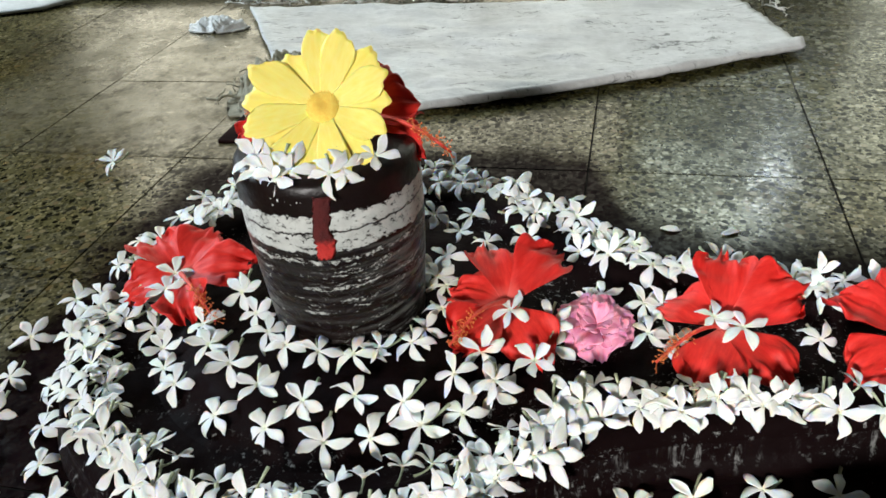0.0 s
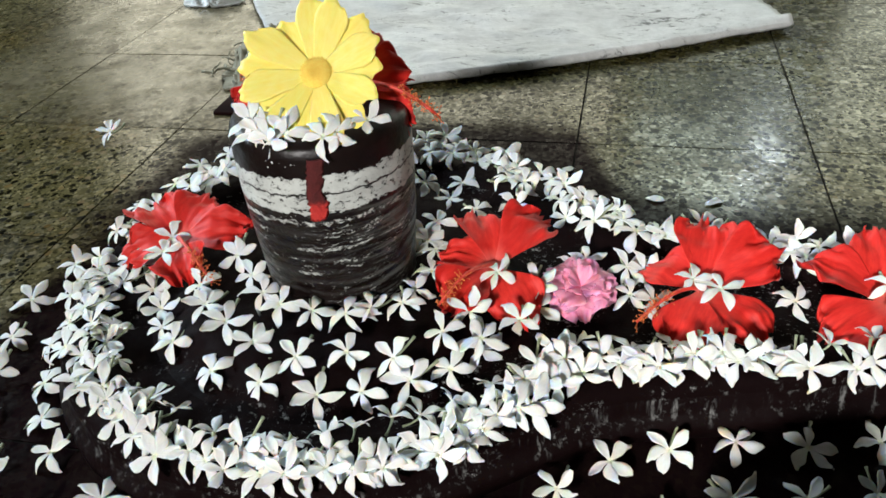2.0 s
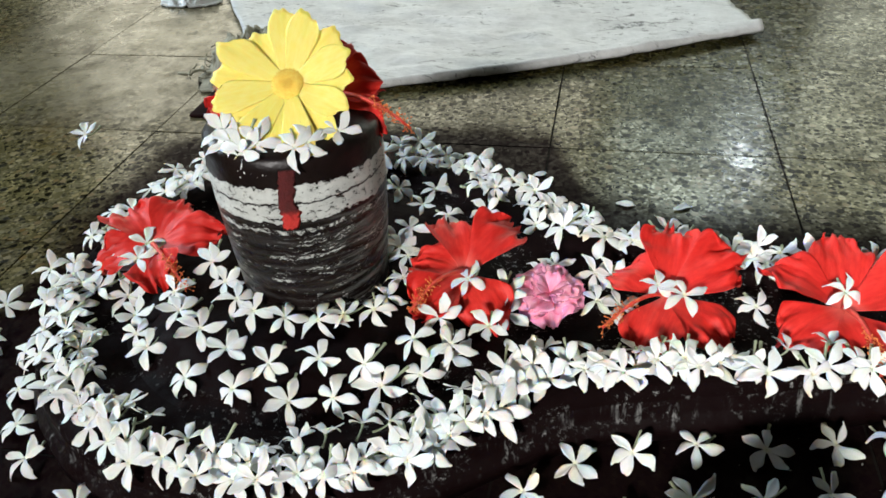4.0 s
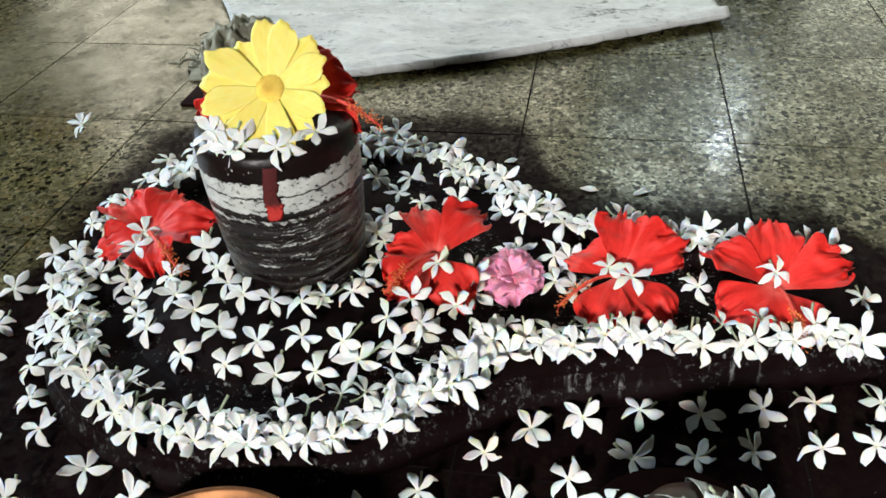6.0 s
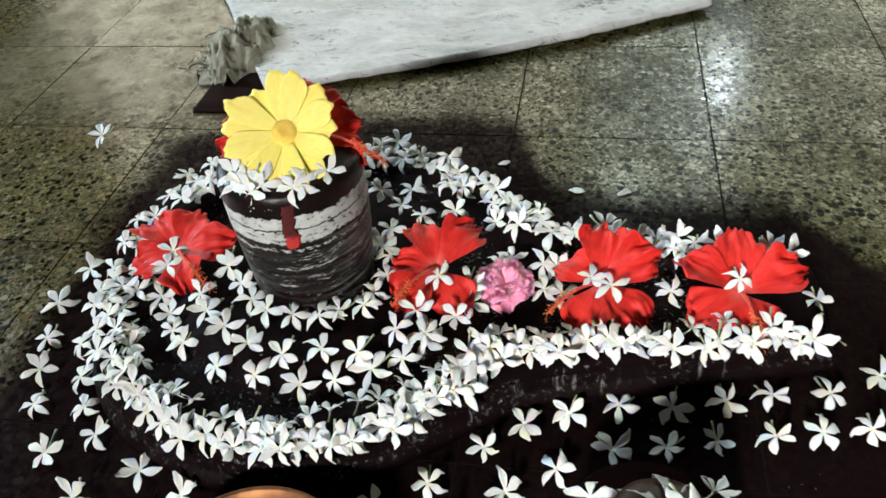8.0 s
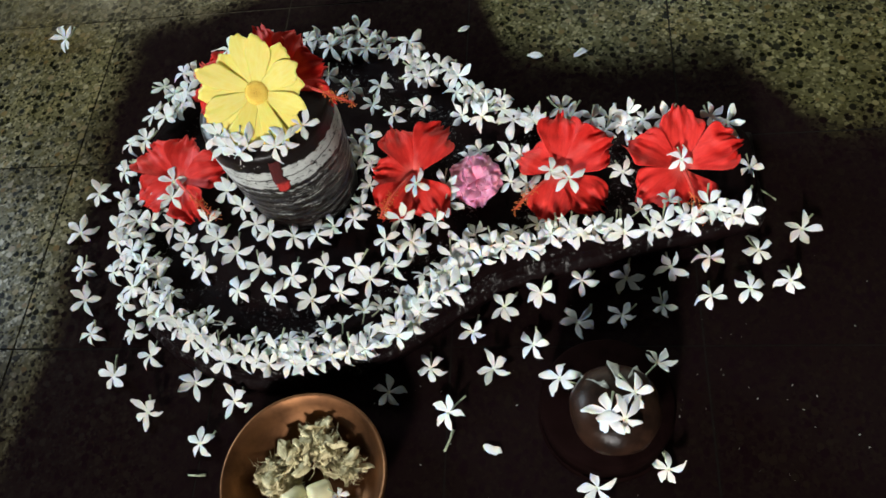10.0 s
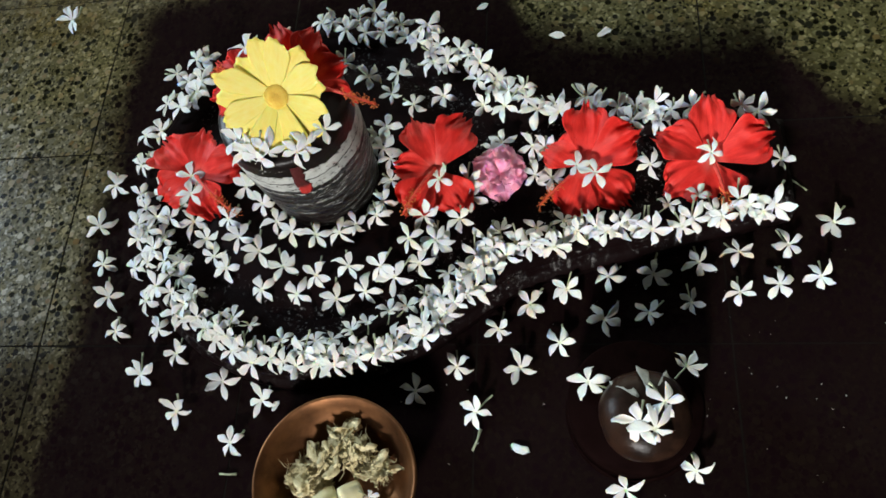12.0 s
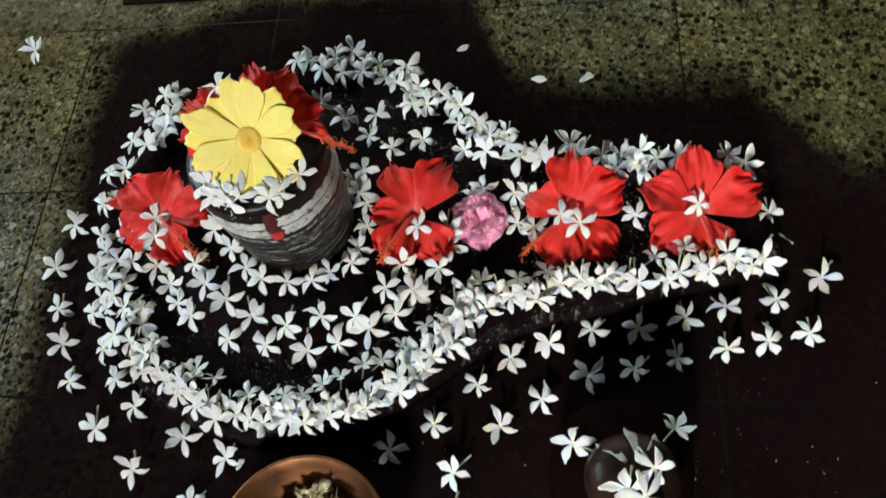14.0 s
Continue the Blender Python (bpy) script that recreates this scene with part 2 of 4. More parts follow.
def lingam_stone():
    n = Nodes("ash_smeared_stone")
    v = n.where("Object")
    x, y, z = n.axes(v)
    col = n.ramp(n.noise(v, 45, 6, 0.65), [(0.3, (0.0038, 0.0018, 0.0017)), (0.75, (0.0130, 0.0064, 0.0055))])
    zz = n.math("ADD", z, n.math("MULTIPLY", n.math("SUBTRACT", n.noise(v, 14, 3), 0.5), 0.014))
    zz = n.math("ADD", zz, n.math("MULTIPLY", n.math("SUBTRACT", n.noise(v, 110, 4, 0.7), 0.5), 0.011))

    def band(lo, hi, soft):
        return n.math("MULTIPLY", n.smooth(zz, lo - soft, lo + soft), n.smooth(zz, hi + soft, hi - soft))

    bent = n.add("ShaderNodeVectorMath")
    bent.operation = "ADD"
    n.link(n.stretch(v, (75, 75, 120)), bent.inputs[0])
    warp = n.add("ShaderNodeTexNoise")
    warp.inputs["Scale"].default_value = 90
    n.link(v, warp.inputs["Vector"])
    n.link(warp.outputs["Color"], bent.inputs[1])
    cracks = n.voronoi(bent.outputs["Vector"], 1.0, "DISTANCE_TO_EDGE").outputs["Distance"]
    crust = n.smooth(n.math("ADD", cracks, n.math("MULTIPLY", n.noise(v, 75, 6, 0.75), 0.34)), 0.105, 0.150)
    crust = n.math("MULTIPLY", crust, n.smooth(n.noise(n.stretch(v, (1, 1, 1.7)), 170, 6, 0.8), 0.38, 0.475))
    thick = n.math("MAXIMUM", band(0.1145, 0.1275, 0.0010), band(0.0985, 0.1128, 0.0012))
    brushed = n.smooth(n.noise(n.stretch(v, (1, 1, 5)), 60, 5, 0.7), 0.27, 0.40)
    thick = n.math("MULTIPLY", n.math("MULTIPLY", thick, crust), n.math("ADD", n.math("MULTIPLY", brushed, 0.70), 0.30))
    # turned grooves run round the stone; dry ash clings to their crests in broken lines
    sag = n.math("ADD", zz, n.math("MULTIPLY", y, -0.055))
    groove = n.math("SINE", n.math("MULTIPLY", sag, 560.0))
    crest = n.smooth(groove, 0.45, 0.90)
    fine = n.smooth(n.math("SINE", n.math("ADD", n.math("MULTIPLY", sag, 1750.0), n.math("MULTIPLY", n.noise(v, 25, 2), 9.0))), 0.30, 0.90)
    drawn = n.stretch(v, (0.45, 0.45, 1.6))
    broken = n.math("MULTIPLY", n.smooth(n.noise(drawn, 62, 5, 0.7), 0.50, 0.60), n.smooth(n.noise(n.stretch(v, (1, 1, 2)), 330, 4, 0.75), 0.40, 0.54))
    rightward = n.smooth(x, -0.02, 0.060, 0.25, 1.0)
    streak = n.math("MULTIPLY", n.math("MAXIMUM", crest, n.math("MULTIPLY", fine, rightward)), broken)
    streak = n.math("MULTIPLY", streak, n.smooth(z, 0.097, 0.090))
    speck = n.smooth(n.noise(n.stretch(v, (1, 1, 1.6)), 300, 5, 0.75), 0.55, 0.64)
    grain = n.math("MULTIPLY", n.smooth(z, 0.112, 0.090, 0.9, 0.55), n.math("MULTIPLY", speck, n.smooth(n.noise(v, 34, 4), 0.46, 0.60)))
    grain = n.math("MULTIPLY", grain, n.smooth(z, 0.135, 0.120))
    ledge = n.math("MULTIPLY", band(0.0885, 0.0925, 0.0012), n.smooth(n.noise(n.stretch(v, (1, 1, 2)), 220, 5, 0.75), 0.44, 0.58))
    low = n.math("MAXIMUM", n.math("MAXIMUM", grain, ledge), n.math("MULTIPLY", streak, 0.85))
    # thin grey streaks round the lower part, denser on the flanks
    flank = n.smooth(n.math("ABSOLUTE", x), 0.020, 0.060, 0.04, 0.34)
    grey_streak = n.math("MULTIPLY", n.smooth(n.noise(n.stretch(v, (0.3, 0.3, 3.2)), 70, 5, 0.65), 0.46, 0.60), n.smooth(z, 0.104, 0.094))
    grey_streak = n.math("MULTIPLY", grey_streak, flank)
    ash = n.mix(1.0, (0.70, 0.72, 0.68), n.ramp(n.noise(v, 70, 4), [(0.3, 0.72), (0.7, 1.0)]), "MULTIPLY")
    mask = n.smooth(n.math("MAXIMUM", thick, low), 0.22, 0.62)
    col = n.mix(grey_streak, col, (0.30, 0.31, 0.285))
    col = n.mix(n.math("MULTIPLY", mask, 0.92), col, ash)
    rough = n.smooth(mask, 0.0, 1.0, 0.36, 0.8)
    h = n.math("ADD", n.math("MULTIPLY", mask, 0.5), n.math("MULTIPLY", n.noise(v, 150, 5), 0.5))
    h = n.math("ADD", h, n.math("MULTIPLY", n.math("MULTIPLY", groove, n.smooth(z, 0.100, 0.090)), 0.45))
    return n.finish(col, rough, bump=h, height=0.0014, strength=0.85, spec=0.30)


def tilak_paste():
    """Red paste, thick and fresh at the lower end, dried dark and flaking above it."""
    n = Nodes("red_tilak_paste")
    v = n.where("Object")
    z = n.math("ADD", n.axes(v)[2], n.math("MULTIPLY", n.math("SUBTRACT", n.noise(v, 160, 4, 0.7), 0.5), 0.030))
    dry = n.smooth(z, 0.102, 0.114)
    col = n.mix(dry, n.mix(n.noise(v, 150, 4), (0.52, 0.022, 0.018), (0.66, 0.040, 0.030)), n.mix(n.noise(v, 190, 5, 0.7), (0.028, 0.003, 0.003), (0.150, 0.009, 0.008)))
    return n.finish(col, 0.75, bump=n.noise(v, 300, 5, 0.7), height=0.0025, strength=0.8)


def petal_stuff(name, deep, light, veins, rough=0.55, sub=0.25, throat=None, reach=0.02, height=0.0005, spec=None):
    """Petal surface; the petal runs along its own x from the throat outwards."""
    n = Nodes(name)
    v = n.where("Object")
    f = n.noise(n.stretch(v, (0.25, 1.0, 0.3)), veins, 4, 0.6)
    col = n.ramp(f, [(0.32, deep), (0.68, light)])
    col = n.mix(n.math("MULTIPLY", n.random(), 0.35), col, deep)
    if throat:
        col = n.mix(n.math("MULTIPLY", n.smooth(n.axes(v)[0], reach, 0.0), 0.85), col, throat)
    return n.finish(col, rough, bump=f, height=height, strength=0.6, sub=sub, spec=spec)


M_FLOOR = terrazzo()
M_GROUT = grout()
M_PLASTER = plain("plaster", (0.09, 0.08, 0.065), (0.14, 0.125, 0.105), 0.8, 3, space="World")
M_BLACK = black_stone()
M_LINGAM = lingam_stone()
M_JASMINE = petal_stuff("jasmine_petal", (0.72, 0.73, 0.715), (0.81, 0.82, 0.815), 900, 0.65, 0.80, (0.82, 0.83, 0.66), 0.003, 0.00012)
M_TUBE = plain("jasmine_tube", (0.30, 0.34, 0.20), (0.46, 0.50, 0.34), 0.6, 200)
M_RED = petal_stuff("hibiscus_petal", (0.58, 0.017, 0.014), (0.78, 0.044, 0.032), 320, 0.55, 0.2, (0.80, 0.18, 0.15), 0.018, 0.0004, 0.25)
M_COLUMN = plain("hibiscus_column", (0.60, 0.03, 0.02), (0.75, 0.09, 0.06), 0.5, 200)
M_POLLEN = plain("pollen", (0.66, 0.10, 0.03), (0.82, 0.28, 0.07), 0.8, 300)
M_YELLOW = petal_stuff("yellow_petal", (0.94, 0.77, 0.15), (0.96, 0.85, 0.26), 420, 0.6, 0.70, (0.93, 0.66, 0.09), 0.010, 0.00018)
M_DISC = plain("flower_disc", (0.90, 0.62, 0.10), (0.95, 0.77, 0.19), 0.8, 500)
M_PINK = petal_stuff("pink_petal", (0.84, 0.25, 0.44), (0.94, 0.52, 0.68), 300, 0.6, 0.65, (0.86, 0.28, 0.44), 0.008, 0.0003)
M_TILAK = tilak_paste()
M_ASH = plain("white_ash", (0.6, 0.6, 0.58), (0.78, 0.78, 0.75), 0.95, 150, height=0.002)
M_COPPER = plain("aged_copper", (0.085, 0.036, 0.016), (0.27, 0.120, 0.050), 0.44, 25, 0.85, 0.0006)
M_SHRED = plain("dried_shreds", (0.46, 0.37, 0.19), (0.78, 0.69, 0.43), 0.8, 120, vary=0.3)
M_BANANA = plain("banana_flesh", (0.66, 0.60, 0.34), (0.80, 0.75, 0.50), 0.5, 80, sub=0.2)
M_BROWN = plain("polished_brown_stone", (0.0060, 0.0032, 0.0024), (0.030, 0.014, 0.0085), 0.36, 60, height=0.0008, spec=0.14)
M_WETSTONE = plain("wet_dark_stone", (0.0035, 0.0014, 0.0013), (0.0070, 0.0030, 0.0028), 0.9, 60, space="World", spec=0.005)
M_WILT = plain("wilted_petal", (0.22, 0.23, 0.21), (0.42, 0.44, 0.40), 0.6, 120)
M_TAN = plain("dusty_cloth", (0.17, 0.16, 0.115), (0.40, 0.38, 0.29), 0.85, 40, height=0.002)
M_WOOD = plain("dark_red_wood", (0.006, 0.002, 0.002), (0.016, 0.005, 0.004), 0.85, 30, stretch=(0.1, 1, 1), spec=0.05)
M_MARBLE = plain("dusty_white_marble", (0.55, 0.54, 0.50), (0.74, 0.73, 0.69), 0.5, 9, space="World")
M_FOIL = plain("crumpled_plastic_strip", (0.52, 0.52, 0.49), (0.82, 0.82, 0.80), 0.5, 60)


def sack_cloth():
    n = Nodes("dirty_white_sack")
    v = n.where("World")
    col = n.ramp(n.noise(v, 6, 6, 0.65, 0.6), [(0.28, (0.42, 0.425, 0.42)), (0.68, (0.72, 0.73, 0.72))])
    smear = n.math("MULTIPLY", n.smooth(n.noise(n.stretch(v, (1, 2.4, 1)), 30, 6, 0.75, 1.4), 0.56, 0.63), n.smooth(n.noise(v, 5, 3), 0.40, 0.54))
    col = n.mix(n.math("MULTIPLY", smear, 0.85), col, (0.09, 0.09, 0.085))
    worn = n.smooth(n.noise(n.stretch(v, (1, 2, 1)), 45, 6, 0.75, 0.8), 0.35, 0.65)
    col = n.mix(1.0, col, n.ramp(worn, [(0.0, 0.84), (1.0, 1.0)]), "MULTIPLY")
    # a speckled black smudge near the hem
    x, y, z = n.axes(v)
    off = n.math("SUBTRACT", y, n.math("ADD", n.math("MULTIPLY", x, 0.368), 0.660))
    off = n.math("ABSOLUTE", n.math("ADD", off, n.math("MULTIPLY", n.math("SUBTRACT", n.noise(v, 25, 4), 0.5), 0.03)))
    smudge = n.math("MULTIPLY", n.smooth(off, 0.012, 0.004), n.math("MULTIPLY", n.smooth(x, 0.215, 0.235), n.smooth(x, 0.365, 0.335)))
    smudge = n.math("MULTIPLY", smudge, n.smooth(n.noise(v, 130, 4, 0.7), 0.46, 0.56))
    col = n.mix(n.math("MULTIPLY", smudge, 0.85), col, (0.05, 0.05, 0.045))
    wave = n.noise(n.stretch(v, (1.0, 3.0, 1.0)), 22, 5, 0.6, 0.8)
    return n.finish(col, 0.55, bump=wave, height=0.004, strength=0.5)


M_SACK = sack_cloth()


# ---- building helpers ----
def mesh_of(bm, name, material, smooth=True):
    data = bpy.data.meshes.new(name)
    bmesh.ops.recalc_face_normals(bm, faces=bm.faces)
    bm.to_mesh(data)
    bm.free()
    if smooth:
        data.polygons.foreach_set("use_smooth", [True] * len(data.polygons))
    if material:
        data.materials.append(material)
    return data


def part(name, bm, material, parent, label="", smooth=True, m=None):
    """Links a bmesh (or a ready mesh) as one mesh object under a thing or a part."""
    data = bm if isinstance(bm, bpy.types.Mesh) else mesh_of(bm, name, material, smooth)
    ob = new(name, data)
    ob.parent = parent
    if m is not None:
        ob.matrix_basis = m
    return tagged(ob, label) if label else ob


def box(bm, lo, hi, bevel=0.0):
    m = Matrix.LocRotScale(((lo[0] + hi[0]) / 2, (lo[1] + hi[1]) / 2, (lo[2] + hi[2]) / 2), None, (hi[0] - lo[0], hi[1] - lo[1], hi[2] - lo[2]))
    made = bmesh.ops.create_cube(bm, size=1, matrix=m)["verts"]
    if bevel:
        edges = list({e for v in made for e in v.link_edges})
        bmesh.ops.bevel(bm, geom=edges, offset=bevel, segments=2, affect="EDGES", profile=0.5)


def lathe(bm, profile, turns=64, wobble=0.0, centre=(0, 0)):
    """Turns a profile of (radius, z) round the upright axis; radius 0 closes it."""
    rings = []
    for r, z in profile:
        if r < 1e-6:
            rings.append([bm.verts.new((centre[0], centre[1], z))])
            continue
        ring = []
        for i in range(turns):
            a = 2 * math.pi * i / turns
            k = r * (1 + wobble * noise.noise((math.cos(a) * 2, math.sin(a) * 2, z * 40)))
            ring.append(bm.verts.new((centre[0] + k * math.cos(a), centre[1] + k * math.sin(a), z)))
        rings.append(ring)
    for a, b in zip(rings, rings[1:]):
        for i in range(turns):
            j = (i + 1) % turns
            if len(a) == 1 and len(b) == 1:
                continue
            if len(a) == 1:
                bm.faces.new((a[0], b[j], b[i]))
            elif len(b) == 1:
                bm.faces.new((a[i], a[j], b[0]))
            else:
                bm.faces.new((a[i], a[j], b[j], b[i]))


def sweep(bm, points, radii, sides=6):
    """A round tube along points, closed at both ends."""
    rings = []
    for i, p in enumerate(points):
        p = Vector(p)
        d = (Vector(points[min(i + 1, len(points) - 1)]) - Vector(points[max(i - 1, 0)])).normalized()
        u = d.orthogonal().normalized()
        w = d.cross(u)
        r = radii[i] if isinstance(radii, (list, tuple)) else radii
        rings.append([bm.verts.new(p + r * (math.cos(2 * math.pi * k / sides) * u + math.sin(2 * math.pi * k / sides) * w)) for k in range(sides)])
    for a, b in zip(rings, rings[1:]):
        ua = [min(range(sides), key=lambda k: (a[0].co - b[k].co).length)][0]
        for k in range(sides):
            bm.faces.new((a[k], a[(k + 1) % sides], b[(k + 1 + ua) % sides], b[(k + ua) % sides]))
    bm.faces.new(rings[0][::-1])
    bm.faces.new(rings[-1])


def sheet(bm, rows, thick):
    """A closed thin shell from a grid of points, thick downwards."""
    top = [[bm.verts.new(p) for p in row] for row in rows]
    low = [[bm.verts.new((p[0], p[1], p[2] - thick)) for p in row] for row in rows]
    nu, nv = len(rows), len(rows[0])
    for i in range(nu - 1):
        for j in range(nv - 1):
            bm.faces.new((top[i][j], top[i + 1][j], top[i + 1][j + 1], top[i][j + 1]))
            bm.faces.new((low[i][j], low[i][j + 1], low[i + 1][j + 1], low[i + 1][j]))
    rim = [(i, 0) for i in range(nu)] + [(nu - 1, j) for j in range(1, nv)] + [(i, nv - 1) for i in range(nu - 2, -1, -1)] + [(0, j) for j in range(nv - 2, 0, -1)]
    for (a, b), (c, d) in zip(rim, rim[1:] + rim[:1]):
        bm.faces.new((top[a][b], low[a][b], low[c][d], top[c][d]))


def petal(shape, length, width, lift=0.1, curl=0.1, twist=0.0, skew=0.0, ruffle=0.0, waves=2.0, cup=0.0, phase=0.0, nu=7, nv=5, thick=0.0002, frill=1.0):
    bm = bmesh.new()
    rows = []
    for i in range(nu):
        u = i / (nu - 1)
        if shape == "round":
            half = width * (0.20 + 1.12 * u ** 0.8) * math.sqrt(max(0.0, 1 - u ** 3.4))
        elif shape == "fan":
            f = min(1.0, u / 0.72)
            half = width * (0.12 + 0.98 * (0.45 * f + 0.55 * f * f * (3 - 2 * f))) * math.sqrt(max(0.0, 1 - 0.72 * u ** 7))
        else:
            half = width * (0.22 + 0.78 * min(1.0, u / 0.72)) * math.sqrt(max(0.0, 1 - 0.50 * u ** 8))
        row = []
        for j in range(nv):
            v = 2 * j / (nv - 1) - 1
            reach = length * u
            if shape == "fan":
                reach -= length * 0.13 * u ** 5 * v * v + length * frill * u ** 4 * (0.040 * math.sin(7 * v + phase) + 0.036 * math.sin(17 * v + 3 * phase) + 0.020 * math.sin(37 * v + 5 * phase))
            if shape == "toothed":
                reach -= length * u ** 5 * (0.07 * v * v + 0.045 * (0.5 - 0.5 * math.cos(2.4 * math.pi * v + phase)) + 0.020 * math.sin(4 * v + 5 * phase))
            x = reach
            y = v * half * (1 + 0.20 * math.sin(7.0 * u + 2.1 * phase + 1.4 * (v > 0))) + skew * length * u * u + length * 0.12 * math.sin(phase) * u ** 5
            x += length * 0.10 * u ** 5 * (1 - abs(v - 0.5 * math.cos(phase)))
            if shape != "round":
                y = v * half + skew * length * u * u
            z = length * (lift * u - curl * u ** 3) + twist * v * half + cup * half * v * v * (0.3 + u)
            z += ruffle * half * u ** 4 * math.sin(waves * math.pi * v + phase) + 0.5 * ruffle * half * u ** 5 * math.sin(2.3 * waves * math.pi * v + 2 * phase)
            row.append((x, y, z))
        rows.append(row)
    sheet(bm, rows, thick)
    bmesh.ops.remove_doubles(bm, verts=bm.verts, dist=1e-6)
    return bm


def upright(normal, turn, place):
    """A pose at place whose z points along normal, turned by degrees round it."""
    q = Vector((0, 0, 1)).rotation_difference(Vector(normal).normalized())
    return Matrix.Translation(place) @ q.to_matrix().to_4x4() @ Matrix.Rotation(radians(turn), 4, "Z")


# ---- shape of the offering stone, used for its mesh and for what rests on it ----
LX, LY = 0.0075, 0.032


def spout_axis(x):
    return 0.034 + 0.05 * (x - 0.3)


def outline(x, y):
    """Signed distance to the edge of the round base with its spout, negative inside."""
    a = math.hypot(x + 0.003, y - LY) - 0.226
    side = abs(y - spout_axis(x)) - (0.097 - 0.20 * (x - 0.294))
    b = max(side, x - 0.508, 0.02 - x)
    if b < 0 and x > 0.46:
        b = max(b, math.hypot(max(0, x - 0.478), max(0, side + 0.03)) - 0.03)
    h = min(1.0, max(0.0, 0.5 + 0.5 * (b - a) / 0.06))
    return b + (a - b) * h - 0.06 * h * (1 - h)


PROFILE = [(0.007, 0.0), (0.007, 0.012), (0.002, 0.0165), (0.0, 0.020), (-0.0015, 0.036), (-0.004, 0.0415), (-0.009, 0.0445), (-0.028, 0.0445), (-0.034, 0.042), (-0.038, 0.036), (-0.050, 0.034)]


RING_PROFILE = [(0.166, 0.033), (0.160, 0.0360), (0.143, 0.0430), (0.133, 0.0490), (0.124, 0.0515), (0.100, 0.0505), (0.074, 0.0485), (0.0, 0.0490)]


def outward(x, y):
    e = 0.002
    g = Vector((outline(x + e, y) - outline(x - e, y), outline(x, y + e) - outline(x, y - e), 0))
    return g.normalized() if g.length > 1e-6 else Vector((0, 0, 0))


# ---- the room ----
TILE, X0, Y0 = 0.261, 0.440, 0.372
bm = bmesh.new()
box(bm, (-3.1, -3.6, -0.12), (2.6, 3.0, -0.0011))
floor = tagged(new("floor", mesh_of(bm, "floor", M_GROUT, False)), "speckled grey terrazzo tile floor, wet round the offering", "floor", kind="structure")

def wall(name, label, boxes):
    bm = bmesh.new()
    for lo, hi in boxes:
        box(bm, lo, hi)
    tagged(new(name, mesh_of(bm, name, M_PLASTER, False)), label, "wall", kind="structure")


wall("wall_south", "plain beige plastered wall of a dim room", [((-3.22, -3.72, -0.12), (2.72, -3.6, 2.7))])
wall("wall_east", "plain beige plastered wall of a dim room", [((2.6, -3.6, -0.12), (2.72, 3.0, 2.7))])
# the west opening is added to suit the fill lamp
wall("wall_west", "plain plastered wall with an opening added for the fill lamp", [((-3.22, -3.6, -0.12), (-3.1, 0.35, 2.7)), ((-3.22, 1.55, -0.12), (-3.1, 3.0, 2.7)), ((-3.22, 0.35, -0.12), (-3.1, 1.55, 1.35)), ((-3.22, 0.35, 2.15), (-3.1, 1.55, 2.7))])
wall("wall_north", "plain plastered wall with two doorways and a window", [
    ((-3.22, 3.0, -0.12), (-2.55, 3.12, 2.7)), ((-2.29, 3.0, 0.0), (-2.17, 3.12, 2.0)), ((-2.55, 3.0, -0.12), (0.20, 3.12, 0.0)), ((-2.55, 3.0, 2.0), (0.20, 3.12, 2.7)), ((0.20, 3.0, -0.12), (0.29, 3.12, 2.7)),
    ((0.29, 3.0, -0.12), (1.01, 3.12, 1.15)), ((0.29, 3.0, 2.42), (1.01, 3.12, 2.7)), ((1.01, 3.0, -0.12), (1.09, 3.12, 2.7)), ((1.09, 3.0, 2.0), (2.24, 3.12, 2.7)), ((1.09, 3.0, -0.12), (2.24, 3.12, 0.0)), ((2.24, 3.0, -0.12), (2.72, 3.12, 2.7))])
bm = bmesh.new()
for lo, hi in (((-3.22, -3.72, 2.7), (2.72, 3.12, 2.82)),):
    box(bm, lo, hi)
tagged(new("ceiling", mesh_of(bm, "ceiling", M_PLASTER, False)), "plain plastered ceiling", "ceiling", kind="structure")


# ---- the offering stone ----
def base_rays():
    """Anchors and directions that fan out over the whole outline, in order round it."""
    rays = [((-0.003, LY), (math.cos(radians(a)), math.sin(radians(a)))) for a in range(90, 271, 4)]
    xs = [0.003 + 0.0075 * i for i in range(1, 60)]
    rays += [((x, spout_axis(x) if x > 0.25 else LY), (0, -1)) for x in xs]
    end = xs[-1]
    rays += [((end, spout_axis(end)), (math.cos(radians(a)), math.sin(radians(a)))) for a in range(-84, 85, 7)]
    rays += [((x, spout_axis(x) if x > 0.25 else LY), (0, 1)) for x in reversed(xs)]
    return rays


def stone_base():
    bm = bmesh.new()
    rays = base_rays()
    loops = []
    for d, z in PROFILE:
        loop = []
        for (ax, ay), (dx, dy) in rays:
            lo, hi = 0.0, 0.4
            for _ in range(26):
                mid = (lo + hi) / 2
                if outline(ax + dx * mid, ay + dy * mid) < d:
                    lo = mid
                else:
                    hi = mid
            x, y = ax + dx * lo, ay + dy * lo
            rough = 0.0012 * noise.noise((x * 40, y * 40, z * 40))
            loop.append(bm.verts.new((x + dx * rough, y + dy * rough, z + (0.0008 * noise.noise((x * 60, y * 60, 3)) if z > 0.03 else 0))))
        loops.append(loop)
    count = len(rays)
    for a, b in zip(loops, loops[1:]):
        for i in range(count):
            bm.faces.new((a[i], a[(i + 1) % count], b[(i + 1) % count], b[i]))
    bm.faces.new(loops[-1])
    bm.faces.new(loops[0][::-1])
    return bm


